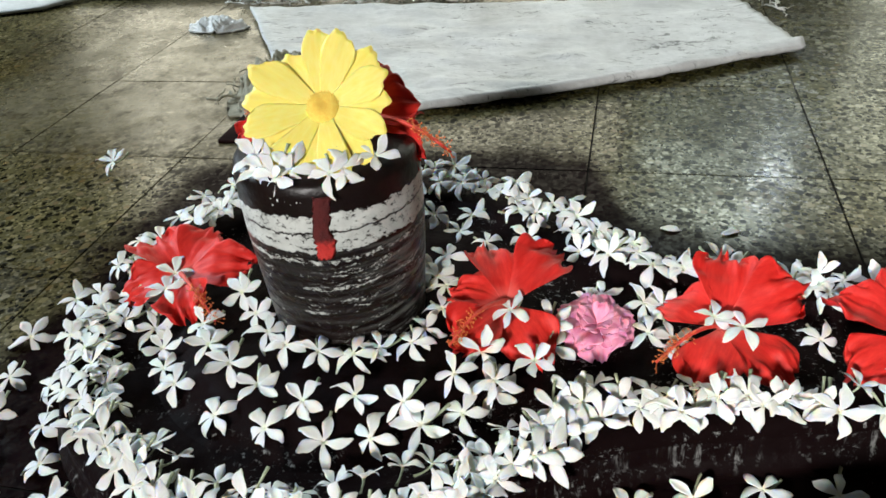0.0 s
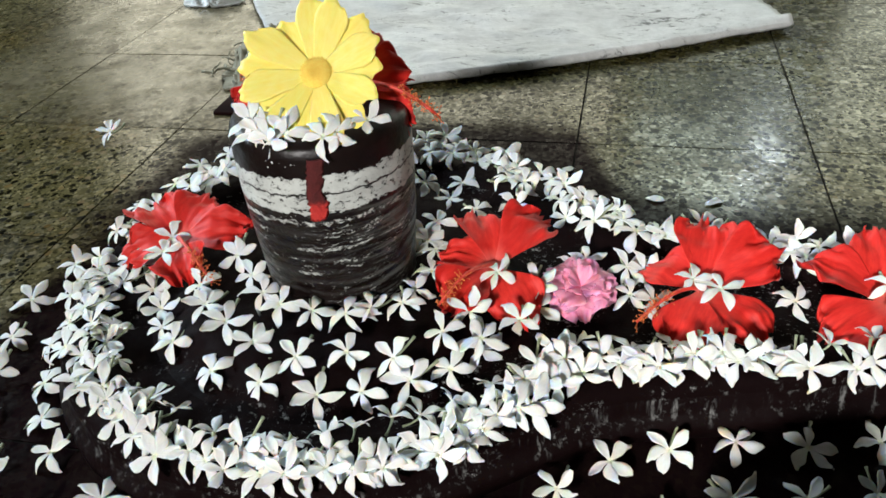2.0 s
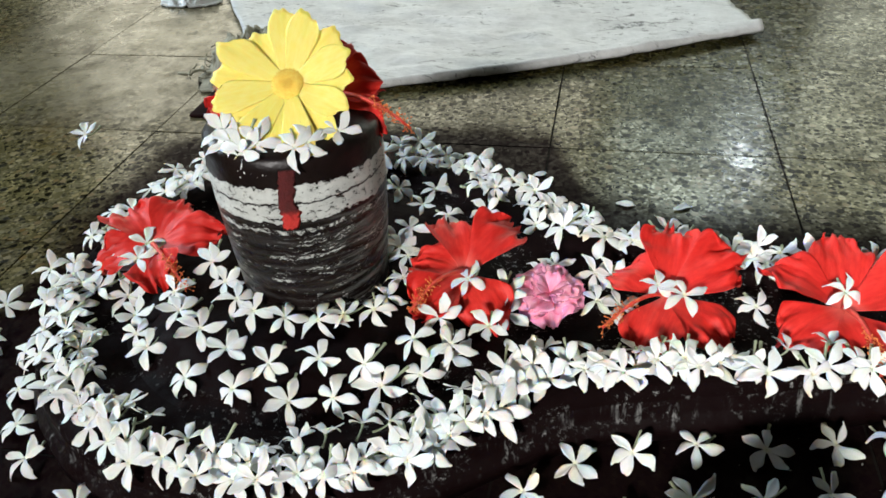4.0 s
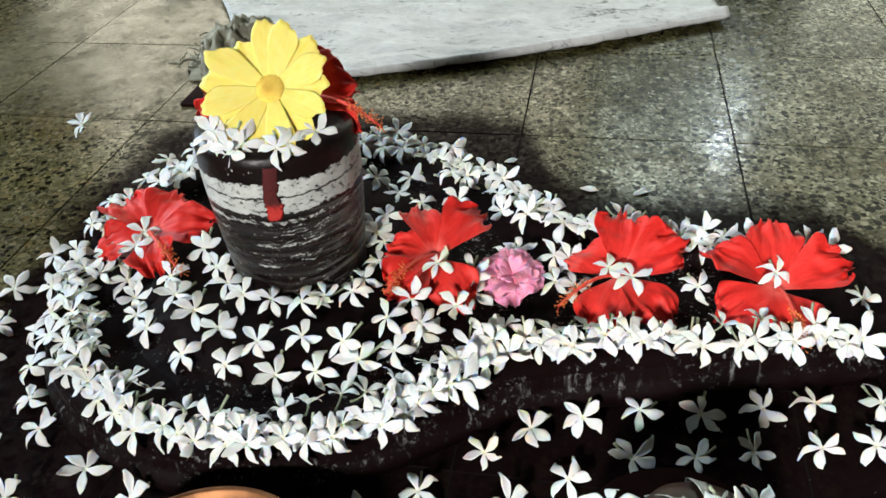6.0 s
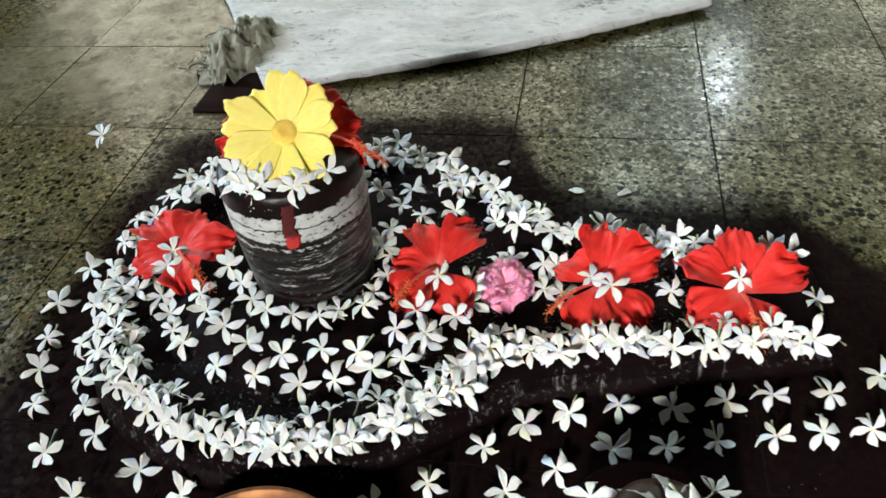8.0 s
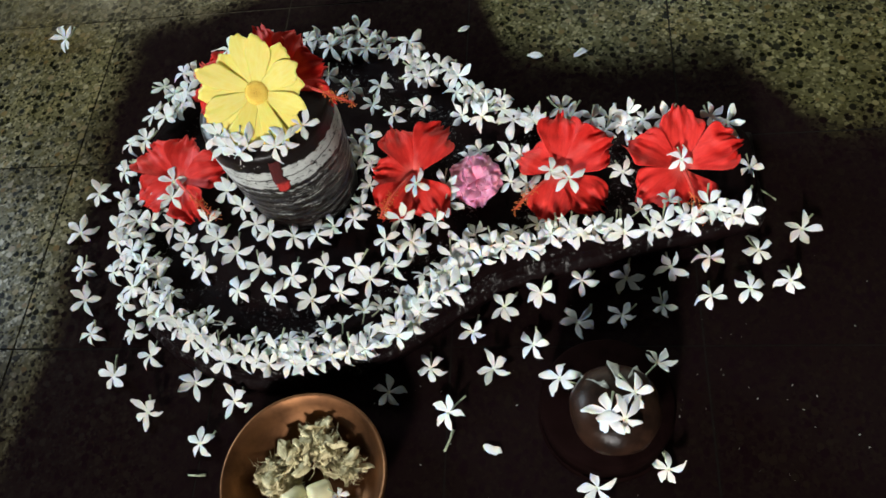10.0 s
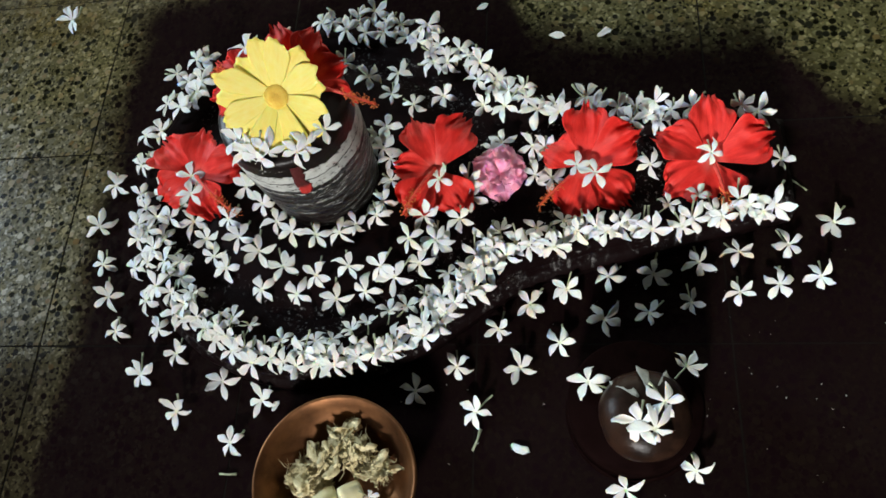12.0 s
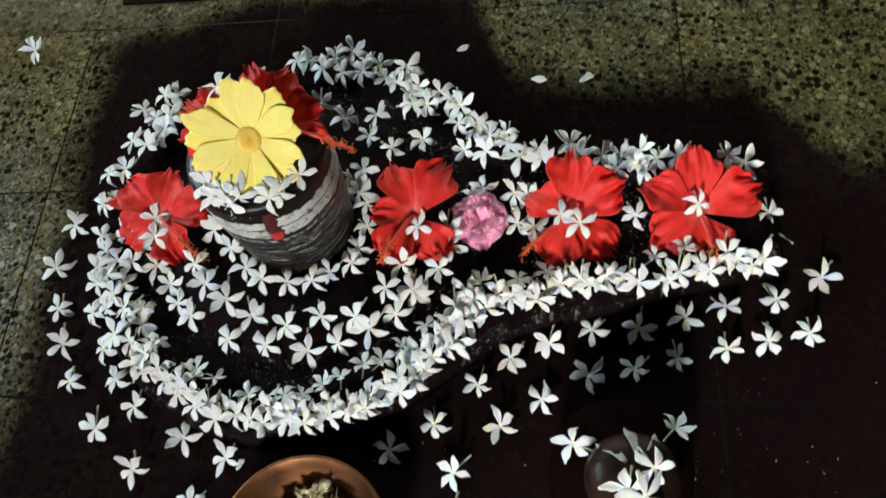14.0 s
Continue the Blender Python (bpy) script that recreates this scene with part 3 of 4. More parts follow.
offering_base = tagged(new("offering_base"), "oiled black stone yoni base with a long spout, on wet tiles", "stone base")
part("basin", stone_base(), M_BLACK, offering_base)
bm = bmesh.new()
lathe(bm, RING_PROFILE, 72, 0.004, (LX, LY))
part("raised_ring", bm, M_BLACK, offering_base)

# the upright stone, slightly narrower at its foot, with a low dome
lingam = tagged(new("lingam_stone"), "upright black stone lingam with white ash bands and red mark", "stone")
lingam.location = (LX, LY, 0.046)
bm = bmesh.new()
lathe(bm, [(0.0, 0.0), (0.058, 0.0), (0.0605, 0.004), (0.0628, 0.030), (0.0655, 0.065), (0.0675, 0.095), (0.0680, 0.120), (0.0674, 0.142), (0.0664, 0.1475), (0.0640, 0.1505), (0.058, 0.1525), (0.045, 0.1545), (0.0, 0.156)], 96, 0.006)
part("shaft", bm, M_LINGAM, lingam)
bm = bmesh.new()
rows = []
for i in range(22):
    z = 0.094 + 0.049 * i / 21
    row = []
    for j in range(7):
        v = 2 * j / 6 - 1
        wide = 0.0074 * (1 + 0.34 * noise.noise((i * 0.22, 0, 4 + 0.5 * v)) + 0.35 * noise.noise((i * 0.9, 3 * v, 7))) * (0.75 + 0.25 * min(1, i / 4)) * (1 - 0.18 * i / 21)
        a = -math.pi / 2 + 0.22 + 0.05 * i / 21 + 0.014 * math.sin(i * 0.42) + v * wide / 0.07
        r = 0.0681 - 0.0006 * abs((z - 0.118) / 0.02) + 0.0012 * (1 - v * v) + 0.0005 * noise.noise((i * 0.37 + 0.2, v * 1.7, 1))
        if z > 0.1425:
            r -= (z - 0.1425) * 0.2
        row.append((r * math.cos(a), r * math.sin(a), z))
    rows.append(row)
sheet(bm, rows, 0.0004)
part("tilak", bm, M_TILAK, lingam, "vertical streak of dried red paste")


# ---- flowers ----
def tube_mesh(seed):
    rnd = random.Random(seed)
    bm = bmesh.new()
    bend, sway = rnd.uniform(0.75, 1.1), rnd.uniform(-0.3, 0.3)
    pts = [(0, 0, 0.0004), (0, 0, -0.002)]
    for i in range(1, 7):
        s = i / 6
        pts.append((0.019 * s ** 1.2 * bend, 0.019 * sway * s * s, -0.002 - 0.0055 * s - 0.0015 * math.sin(math.pi * s)))
    sweep(bm, pts, [0.0015, 0.0011, 0.0009, 0.0008, 0.0008, 0.0009, 0.0010, 0.0012][: len(pts)], 6)
    return bm


def vane(rnd, length, width, lift, droop, hook):
    """One jasmine petal: narrow at the throat, broad and lopsided past the middle, rounded at the end, some curled or folded over."""
    bm = bmesh.new()
    rows = []
    nu, nv = 11, 6
    bulge, roll, phase = rnd.uniform(0.05, 0.35), rnd.uniform(0.0, 0.65), rnd.uniform(0, 6)
    cup, sweep_side, fold, twist = rnd.uniform(-0.30, 0.30), rnd.uniform(0.08, 0.30), rnd.uniform(0.0, 0.9), rnd.uniform(-0.1, 0.55)
    blunt = rnd.choice((2.2, 2.8, 3.4, 4.2))
    for i in range(nu):
        u = math.sin(0.5 * math.pi * i / (nu - 1))
        swell = min(1.0, u / 0.64)
        half = width * (0.20 + 0.80 * swell * swell * (3 - 2 * swell)) * max(0.0, 1 - u ** blunt) ** 0.56
        row = []
        for j in range(nv):
            v = 2 * j / (nv - 1) - 1
            wide = half * (1 + bulge * v + 0.08 * math.sin(9 * u + phase + 2 * v))
            end = max(0.0, u - 0.70) / 0.30
            x = length * u * (1 - 0.05 * v * v) - length * 0.07 * end * abs(hook)
            y = v * wide + length * (sweep_side * u * u + 0.20 * hook * end * end)
            z = length * (lift * u - droop * u ** 2.4) + roll * wide * max(0.0, v) ** 2 * u + cup * half * v * v
            z += length * 0.18 * fold * math.copysign(end * end, hook) + 0.06 * half * math.sin(8 * u + phase)
            z += twist * v * wide * u
            row.append((x, y, z))
        rows.append(row)
    sheet(bm, rows, 0.0002)
    bmesh.ops.remove_doubles(bm, verts=bm.verts, dist=1e-6)
    return bm


def jasmine(seed, lift, droop, spread=1.0, closed=0.0):
    """A five-petalled pinwheel flower: petals turned like vanes, with rounded tips, on a thin bent tube."""
    rnd = random.Random(seed)
    ob = new("jasmine_flower")
    for k in range(5):
        size = rnd.uniform(0.86, 1.10) * spread
        up = lift + rnd.uniform(-0.16, 0.20) + closed * rnd.uniform(0.3, 0.9)
        hang = droop + rnd.choice((0.0, 0.05, 0.15, 0.30, 0.45, -0.20))
        bm = vane(rnd, 0.0182 * size, 0.0045 * rnd.uniform(0.82, 1.14), up, hang, rnd.choice((-1.0, -0.4, 0.3, 0.8, 1.3)))
        part("petal", bm, M_JASMINE, ob, m=Matrix.Translation((0, 0, 0.0005)) @ Matrix.Rotation(radians(72 * k - 6 + rnd.uniform(-15, 15)), 4, "Z") @ Matrix.Translation((0.0003, 0, 0)))
    part("tube", tube_mesh(seed + 50), M_TUBE, ob)
    return ob


KINDS = [jasmine(1, 0.10, 0.10), jasmine(2, 0.16, 0.24), jasmine(3, 0.05, 0.02), jasmine(4, 0.28, 0.30, 0.96), jasmine(5, 0.12, 0.34), jasmine(6, 0.22, 0.10, 0.92), jasmine(7, 0.35, 0.2, 0.95, 0.6), jasmine(8, 0.08, 0.18, 1.05), jasmine(9, 0.18, 0.45, 1.0), jasmine(10, 0.02, 0.15, 1.04), jasmine(11, 0.30, 0.45, 1.0), jasmine(12, 0.14, 0.05, 0.95), jasmine(13, 0.20, 0.35, 0.98), jasmine(14, 0.05, 0.28, 1.0), jasmine(15, 0.24, 0.18, 0.94), jasmine(16, 0.12, 0.50, 1.02)]
fresh = set(range(len(KINDS)))


def lay(kind, m, label, group):
    """Places a flower of a kind, with its thin tube bent back and down behind it."""
    if kind in fresh:
        fresh.discard(kind)
        ob = KINDS[kind]
        ob.matrix_basis = m
    else:
        ob = copy_thing(KINDS[kind], m)
    face = m.to_3x3().normalized()
    back = face.inverted() @ Vector((-face.col[2].x, -face.col[2].y, 0.0))
    for piece in ob.children:
        if piece.name.startswith("tube"):
            piece.matrix_basis = Matrix.Rotation(math.atan2(back.y, back.x), 4, "Z")
    return tagged(ob, label, "flower", group)


def strew(rows, label, group, seed, height, tilt=(3, 18), lean=0.0, stack=0.0, closed=0.1, toward=(0.04, -0.50), size=1.0):
    """Lays flowers at (x, y, turn), their hearts at a height. lean: degrees by which they hang outwards over the rim; stack: how high they pile."""
    rnd = random.Random(seed)
    for x, y, turn in rows:
        kind = 6 if rnd.random() < closed else rnd.choice((0, 1, 2, 3, 4, 5, 7, 8, 9, 10, 11, 12, 13, 14, 15))
        tip = radians(rnd.uniform(*tilt))
        a = rnd.uniform(0, 2 * math.pi)
        side = Vector((math.cos(a), math.sin(a), 0)) * math.tan(tip) + Vector((*toward, 0))
        if lean:
            side += outward(x, y) * math.tan(radians(lean * rnd.uniform(0.3, 1.2)))
        normal = (Vector((0, 0, 1)) + side).normalized()
        z = height + rnd.uniform(-0.3, 1.0) * stack
        lay(kind, upright(normal, turn, (x, y, z)) @ Matrix.Scale(size * rnd.uniform(0.90, 1.06), 4), label, group)


INNER = [
    (-0.082, 0.018, 300), (-0.061, -0.003, 123), (-0.040, -0.027, 182), (-0.020, -0.040, 278), (0.008, -0.045, 227), (0.034, -0.042, 293),
    (0.052, -0.033, 96), (0.073, -0.022, 204), (0.079, -0.006, 126), (0.087, 0.019, 316), (0.074, 0.061, 252), (0.066, 0.076, 118),
    (0.076, 0.089, 358), (0.085, 0.046, 255),
]
RING_UPPER = [
    (-0.099, -0.020, 181), (-0.083, -0.043, 256), (-0.057, -0.061, 288), (-0.026, -0.080, 242), (0.012, -0.091, 138), (0.047, -0.081, 291),
    (0.082, -0.082, 139), (0.111, -0.050, 166), (0.140, -0.053, 56), (0.126, -0.024, 149), (0.165, -0.029, 60), (0.016, 0.187, 110),
    (0.048, 0.163, 50), (0.084, 0.165, 123), (0.078, 0.136, 117), (0.105, 0.120, 234), (0.140, 0.129, 64), (0.172, 0.017, 102),
]
RING_LOWER = [
    (-0.149, -0.015, 109), (-0.129, -0.038, 229), (-0.116, -0.060, 347), (-0.099, -0.074, 284), (-0.053, -0.101, 243), (-0.012, -0.107, 262),
    (0.033, -0.113, 282), (0.064, -0.105, 298), (0.095, -0.089, 254), (0.121, -0.074, 287), (0.139, -0.050, 242), (0.174, 0.004, 340),
]
RIM_BACK = [
    (-0.023, 0.254, 248), (-0.007, 0.252, 93), (0.013, 0.236, 229), (0.028, 0.249, 134), (0.037, 0.232, 277), (0.048, 0.260, 102),
    (0.062, 0.246, 44), (0.061, 0.231, 255), (0.080, 0.242, 78), (0.089, 0.220, 294), (0.115, 0.234, 344), (0.104, 0.210, 323),
    (0.123, 0.193, 144), (0.130, 0.202, 26), (0.142, 0.179, 296), (0.126, 0.176, 224), (0.156, 0.195, 324), (0.167, 0.186, 327),
    (0.178, 0.153, 155), (0.180, 0.174, 310), (0.187, 0.113, 246), (0.199, 0.141, 131), (0.211, 0.110, 323), (0.214, 0.132, 342),
    (0.202, 0.148, 42), (0.231, 0.135, 74), (0.235, 0.121, 37), (0.247, 0.106, 191),
]
SPOUT_BACK = [
    (0.271, 0.100, 233), (0.266, 0.114, 34), (0.301, 0.118, 129), (0.309, 0.107, 135), (0.335, 0.104, 61), (0.349, 0.086, 314),
    (0.354, 0.104, 50), (0.370, 0.092, 274), (0.375, 0.107, 11), (0.391, 0.096, 24), (0.413, 0.099, 150), (0.463, 0.097, 182),
    (0.479, 0.087, 354), (0.379, 0.084, 5),
]
RIM_LEFT_BACK = [
    (-0.210, 0.194, 155), (-0.192, 0.181, 119), (-0.183, 0.210, 206), (-0.174, 0.217, 14), (-0.180, 0.151, 240), (-0.211, 0.145, 195),
    (-0.191, 0.139, 235), (-0.171, 0.177, 121), (-0.174, 0.162, 334), (-0.232, 0.103, 184), (-0.213, 0.109, 25), (-0.216, 0.069, 168),
    (-0.191, 0.060, 244), (-0.229, 0.061, 285),
]
RIM_LEFT = [
    (-0.222, 0.021, 210), (-0.193, 0.022, 297), (-0.173, 0.012, 164), (-0.211, 0.002, 210), (-0.192, -0.012, 110), (-0.178, -0.011, 314),
    (-0.210, -0.039, 195), (-0.201, -0.028, 351), (-0.182, -0.036, 321), (-0.189, -0.051, 303), (-0.196, -0.065, 318), (-0.173, -0.067, 49),
    (-0.158, -0.070, 282), (-0.215, -0.021, 53), (-0.178, -0.096, 27), (-0.157, -0.104, 168), (-0.150, -0.085, 143), (-0.137, -0.119, 135),
    (-0.148, -0.127, 187), (-0.136, -0.136, 197),
]
RIM_FRONT = [
    (-0.120, -0.134, 95), (-0.108, -0.148, 228), (-0.093, -0.147, 154), (-0.095, -0.159, 313), (-0.082, -0.156, 112), (-0.073, -0.172, 190),
    (-0.060, -0.170, 30), (-0.050, -0.185, 288), (-0.042, -0.174, 94), (-0.028, -0.180, 48), (-0.015, -0.184, 240), (-0.001, -0.188, 272),
    (0.007, -0.174, 102), (0.023, -0.186, 304), (0.016, -0.180, 206), (0.032, -0.178, 125), (0.041, -0.188, 289), (0.053, -0.178, 116),
    (0.065, -0.180, 285), (0.062, -0.167, 124), (0.081, -0.175, 261), (0.091, -0.168, 143), (0.100, -0.173, 309), (0.104, -0.161, 40),
    (0.119, -0.154, 298), (0.132, -0.158, 278),
]
RIM_SHOULDER = [
    (0.131, -0.145, 133), (0.146, -0.145, 314), (0.139, -0.128, 142), (0.154, -0.133, 329), (0.162, -0.122, 320), (0.148, -0.114, 113),
    (0.175, -0.111, 293), (0.165, -0.102, 147), (0.183, -0.104, 1), (0.176, -0.088, 130), (0.188, -0.085, 9), (0.198, -0.083, 277),
    (0.183, -0.068, 136), (0.201, -0.062, 38), (0.214, -0.070, 319), (0.193, -0.050, 129),
]
SPOUT_FRONT = [
    (0.225, -0.057, 129), (0.238, -0.060, 271), (0.253, -0.057, 45), (0.264, -0.063, 300), (0.274, -0.053, 59), (0.288, -0.046, 295),
    (0.296, -0.039, 59), (0.317, -0.047, 334), (0.307, -0.042, 118), (0.331, -0.038, 143), (0.363, -0.045, 275), (0.354, -0.039, 133),
    (0.403, -0.035, 275), (0.393, -0.042, 230), (0.433, -0.033, 285), (0.425, -0.028, 133), (0.460, -0.020, 81), (0.450, -0.016, 128),
    (0.485, -0.021, 67), (0.473, -0.028, 244),
]
RIM_INNER = [
    (-0.128, -0.103, 129), (-0.094, -0.130, 114), (-0.080, -0.134, 79), (-0.059, -0.143, 138), (-0.021, -0.160, 115), (-0.001, -0.162, 38),
    (0.016, -0.161, 130), (0.034, -0.159, 113), (0.054, -0.150, 280), (0.071, -0.142, 145), (0.093, -0.129, 93), (0.111, -0.124, 53),
    (0.130, -0.110, 82), (0.153, -0.088, 66), (0.130, -0.118, 37), (0.207, -0.041, 268), (0.246, -0.039, 58), (0.274, -0.031, 39),
    (0.340, -0.033, 165), (0.381, -0.016, 18), (0.412, -0.006, 79), (-0.153, -0.067, 242), (-0.133, -0.108, 12),
]
FLOOR_SIDE = [
    (-0.296, 0.001, 142), (-0.279, -0.050, 179), (-0.262, -0.092, 206), (-0.242, -0.135, 169), (-0.287, 0.058, 182), (-0.235, -0.056, 272),
    (-0.212, -0.098, 248), (-0.189, -0.133, 329), (-0.161, -0.162, 19), (-0.200, -0.186, 237), (-0.100, -0.194, 280), (-0.148, -0.227, 340),
    (-0.051, -0.214, 322), (-0.080, -0.260, 13),
]
FLOOR_FRONT = [
    (0.236, -0.108, 125), (0.275, -0.092, 46), (0.319, -0.078, 188), (0.366, -0.076, 76), (0.413, -0.064, 49), (0.454, -0.053, 321),
    (0.504, -0.046, 321), (0.551, -0.022, 347), (0.313, -0.126, 262), (0.359, -0.119, 125), (0.402, -0.108, 62), (0.451, -0.098, 335),
    (0.490, -0.090, 80), (0.531, -0.082, 44), (0.203, -0.136, 120), (0.267, -0.151, 64), (0.160, -0.177, 330), (0.226, -0.178, 322),
    (0.117, -0.203, 293), (0.181, -0.224, 346),
]
SPOUT = [
    (0.244, 0.027, 284), (0.262, 0.023, 106), (0.241, 0.064, 185), (0.255, 0.061, 324), (0.207, 0.071, 72), (0.197, 0.061, 288),
]
SPOUT_END = [
    (0.366, 0.034, 279), (0.498, 0.034, 54),
]
CROWN = [
    (0.289, 0.025, 83), (0.308, 0.015, 82), (0.426, 0.033, 50), (0.142, 0.015, 37), (-0.150, 0.050, 98), (-0.150, 0.032, 167),
    (-0.146, 0.009, 306),
]

strew(FLOOR_SIDE, "white pinwheel jasmine flower on the wet tile floor", "jasmine on the floor", 11, 0.0085, closed=0.05, toward=(0.02, -0.40), size=1.06)
lay(0, upright((-0.30, -0.50, 0.85), 20, (-0.416, 0.330, 0.013)) @ Matrix.Scale(1.18, 4), "single white jasmine flower alone on the dry tiles", "jasmine on the floor")
strew(FLOOR_FRONT, "white pinwheel jasmine flower on the wet tile floor", "jasmine on the floor", 12, 0.0085, closed=0.0, toward=(0.02, -0.35), size=1.02)
strew(INNER, "white jasmine flower at the foot of the lingam", "jasmine round the lingam", 13, 0.061, tilt=(5, 24), toward=(0.02, -0.45), stack=0.004)
strew(RING_UPPER, "white jasmine flower on the black raised ring", "jasmine on the ring", 14, 0.0595, toward=(0.03, -0.45))
strew(RING_LOWER, "white jasmine flower draped over the edge of the raised ring", "jasmine on the ring", 15, 0.046, toward=(0.02, -0.62), size=1.06)
strew(SPOUT + SPOUT_END, "white jasmine flower on the black stone spout", "jasmine on the spout", 16, 0.047, toward=(0.0, -0.45))
strew(RIM_BACK, "white jasmine flower in the garland along the rim", "jasmine along the rim", 17, 0.055, tilt=(5, 26), stack=0.006, toward=(0.0, -0.40))
strew(SPOUT_BACK, "white jasmine flower in the garland along the rim", "jasmine along the rim", 18, 0.053, tilt=(5, 26), stack=0.005, toward=(0.0, -0.50))
strew(RIM_LEFT_BACK + RIM_LEFT, "white jasmine flower in the garland along the rim", "jasmine along the rim", 19, 0.048, tilt=(5, 26), lean=8, stack=0.008, toward=(0.05, -0.42))
strew(RIM_INNER, "white jasmine flower turned inwards on the rim garland", "jasmine along the rim", 23, 0.050, tilt=(8, 32), closed=0.5, toward=(0.0, 0.55), size=0.84)
strew(RIM_FRONT, "white jasmine flower in the garland along the rim", "jasmine along the rim", 20, 0.050, tilt=(5, 26), lean=16, stack=0.006, toward=(0.02, -0.50))
strew(RIM_SHOULDER, "white jasmine flower in the garland along the rim", "jasmine along the rim", 21, 0.051, tilt=(5, 26), lean=14, stack=0.006, toward=(0.02, -0.50))
strew(SPOUT_FRONT, "white jasmine flower in the garland along the rim", "jasmine along the rim", 22, 0.053, tilt=(4, 20), lean=14, stack=0.005, toward=(0.0, -0.55), size=1.04)


def hibiscus(place, normal, petals, column_turn, size, label, seed, column_rise=0.30, long=1.12):
    """Broad ruffled petals, each (turn, length, lift, width), round a long column with a brush of stamens."""
    rnd = random.Random(seed)
    ob = tagged(new("hibiscus_flower"), label, "flower", "hibiscus flowers")
    ob.matrix_basis = upright(normal, 0, place)
    for k, (spoke, length, lift, wide) in enumerate(petals):
        reach = size * length
        bm = petal("fan", reach, size * 0.41 * wide, lift + (0.02, 0.20, 0.06, 0.24, 0.13)[k], lift * 0.7 + rnd.uniform(0.05, 0.35), rnd.uniform(-0.15, 0.40), 0.05, rnd.uniform(0.16, 0.32), rnd.uniform(2.0, 3.4), rnd.uniform(0.10, 0.55), rnd.uniform(0, 6), 21, 27, 0.0002, 1.25)
        for v in bm.verts:
            far = v.co.xy.length / reach
            across = math.atan2(v.co.y, v.co.x + 0.004)
            v.co.z += reach * (0.160 * far ** 3 * noise.noise((v.co.x * 85, v.co.y * 85, seed + k)) + 0.022 * far * noise.noise((far * 1.5, across * 6, seed + k)) + 0.040 * far ** 4 * noise.noise((far * 3, across * 22, seed + 2 * k)))
        part("petal", bm, M_RED, ob, m=Matrix.Translation((0, 0, 0.0012 * (k % 3))) @ Matrix.Rotation(radians(spoke), 4, "Z"))
    a = radians(column_turn)
    reach = size * long
    pts = []
    for i in range(9):
        s = i / 8
        pts.append((math.cos(a) * reach * s, math.sin(a) * reach * s, 0.006 + reach * column_rise * (s - 0.62 * s * s) + 0.010 * math.sin(math.pi * s)))
    bm = bmesh.new()
    sweep(bm, pts, [0.0026, 0.0021, 0.0018, 0.0016, 0.0015, 0.0014, 0.0013, 0.0012, 0.0010], 8)
    column = part("column", bm, M_COLUMN, ob)
    bm = bmesh.new()
    for i in range(80):
        s = rnd.uniform(0.55, 0.99)
        f = s * 8
        j = min(7, int(f))
        p = Vector(pts[j]).lerp(Vector(pts[j + 1]), f - j)
        d = Vector((rnd.uniform(-1, 1), rnd.uniform(-1, 1), rnd.uniform(-0.6, 1))).normalized()
        q = p + d * rnd.uniform(0.003, 0.0078)
        sweep(bm, [p, q], 0.00022, 3)
        bmesh.ops.create_icosphere(bm, subdivisions=1, radius=0.00070, matrix=Matrix.Translation(q))
    part("pollen_brush", bm, M_POLLEN, column, "orange pollen-tipped stamens")
    return ob


hibiscus((0.428, 0.034, 0.050), (-0.02, -0.30, 1), ((86, 1.10, 0.40, 0.95), (150, 1.0, 0.30, 1.0), (214, 0.98, 0.22, 1.0), (286, 0.84, 0.15, 0.95), (18, 1.02, 0.30, 1.08)), 282, 0.058, "open red hibiscus on the tip of the stone spout", 31)
hibiscus((0.297, 0.033, 0.051), (0.03, -0.30, 1), ((84, 1.08, 0.45, 1.05), (26, 1.02, 0.30, 1.05), (316, 1.02, 0.20, 1.0), (250, 0.96, 0.12, 1.0), (146, 0.76, 0.30, 0.9)), 222, 0.058, "open red hibiscus lying on the black stone spout", 32)
hibiscus((0.137, 0.030, 0.061), (0.06, -0.26, 1), ((112, 1.06, 0.50, 0.95), (54, 1.10, 0.48, 1.10), (172, 0.78, 0.28, 0.9), (236, 1.0, 0.15, 1.0), (302, 0.92, 0.18, 1.0)), 236, 0.056, "ruffled red hibiscus leaning beside the lingam", 33)
hibiscus((-0.146, 0.036, 0.061), (0.0, -0.30, 1), ((136, 1.16, 0.36, 1.15), (76, 0.96, 0.34, 1.0), (12, 1.12, 0.30, 1.0), (300, 1.02, 0.15, 1.1), (208, 0.90, 0.22, 1.1)), 318, 0.053, "wide red hibiscus on the stone ring beside the lingam", 34, 0.30, 1.42)
hibiscus((0.028, 0.052, 0.2055), (0.22, -0.48, 0.82), ((-30, 1.06, 0.25, 1.0), (24, 0.88, 0.35, 0.9), (70, 0.98, 0.40, 0.9), (112, 1.08, 0.40, 0.9), (150, 1.0, 0.40, 0.8)), -16, 0.049, "red hibiscus on top of the lingam behind the yellow flower", 35, 0.35, 1.55)
hibiscus((-0.024, 0.056, 0.2035), (-0.25, 0.0, 0.9), ((95, 1.0, 0.30, 0.9), (140, 1.0, 0.32, 0.9), (185, 1.05, 0.30, 0.9), (225, 1.0, 0.28, 0.8)), 160, 0.041, "red hibiscus half hidden under the yellow flower", 36, 0.05)
strew(CROWN, "white jasmine flower resting on a red hibiscus", "jasmine on hibiscus", 24, 0.0685, closed=0.0, toward=(0.0, -0.42))

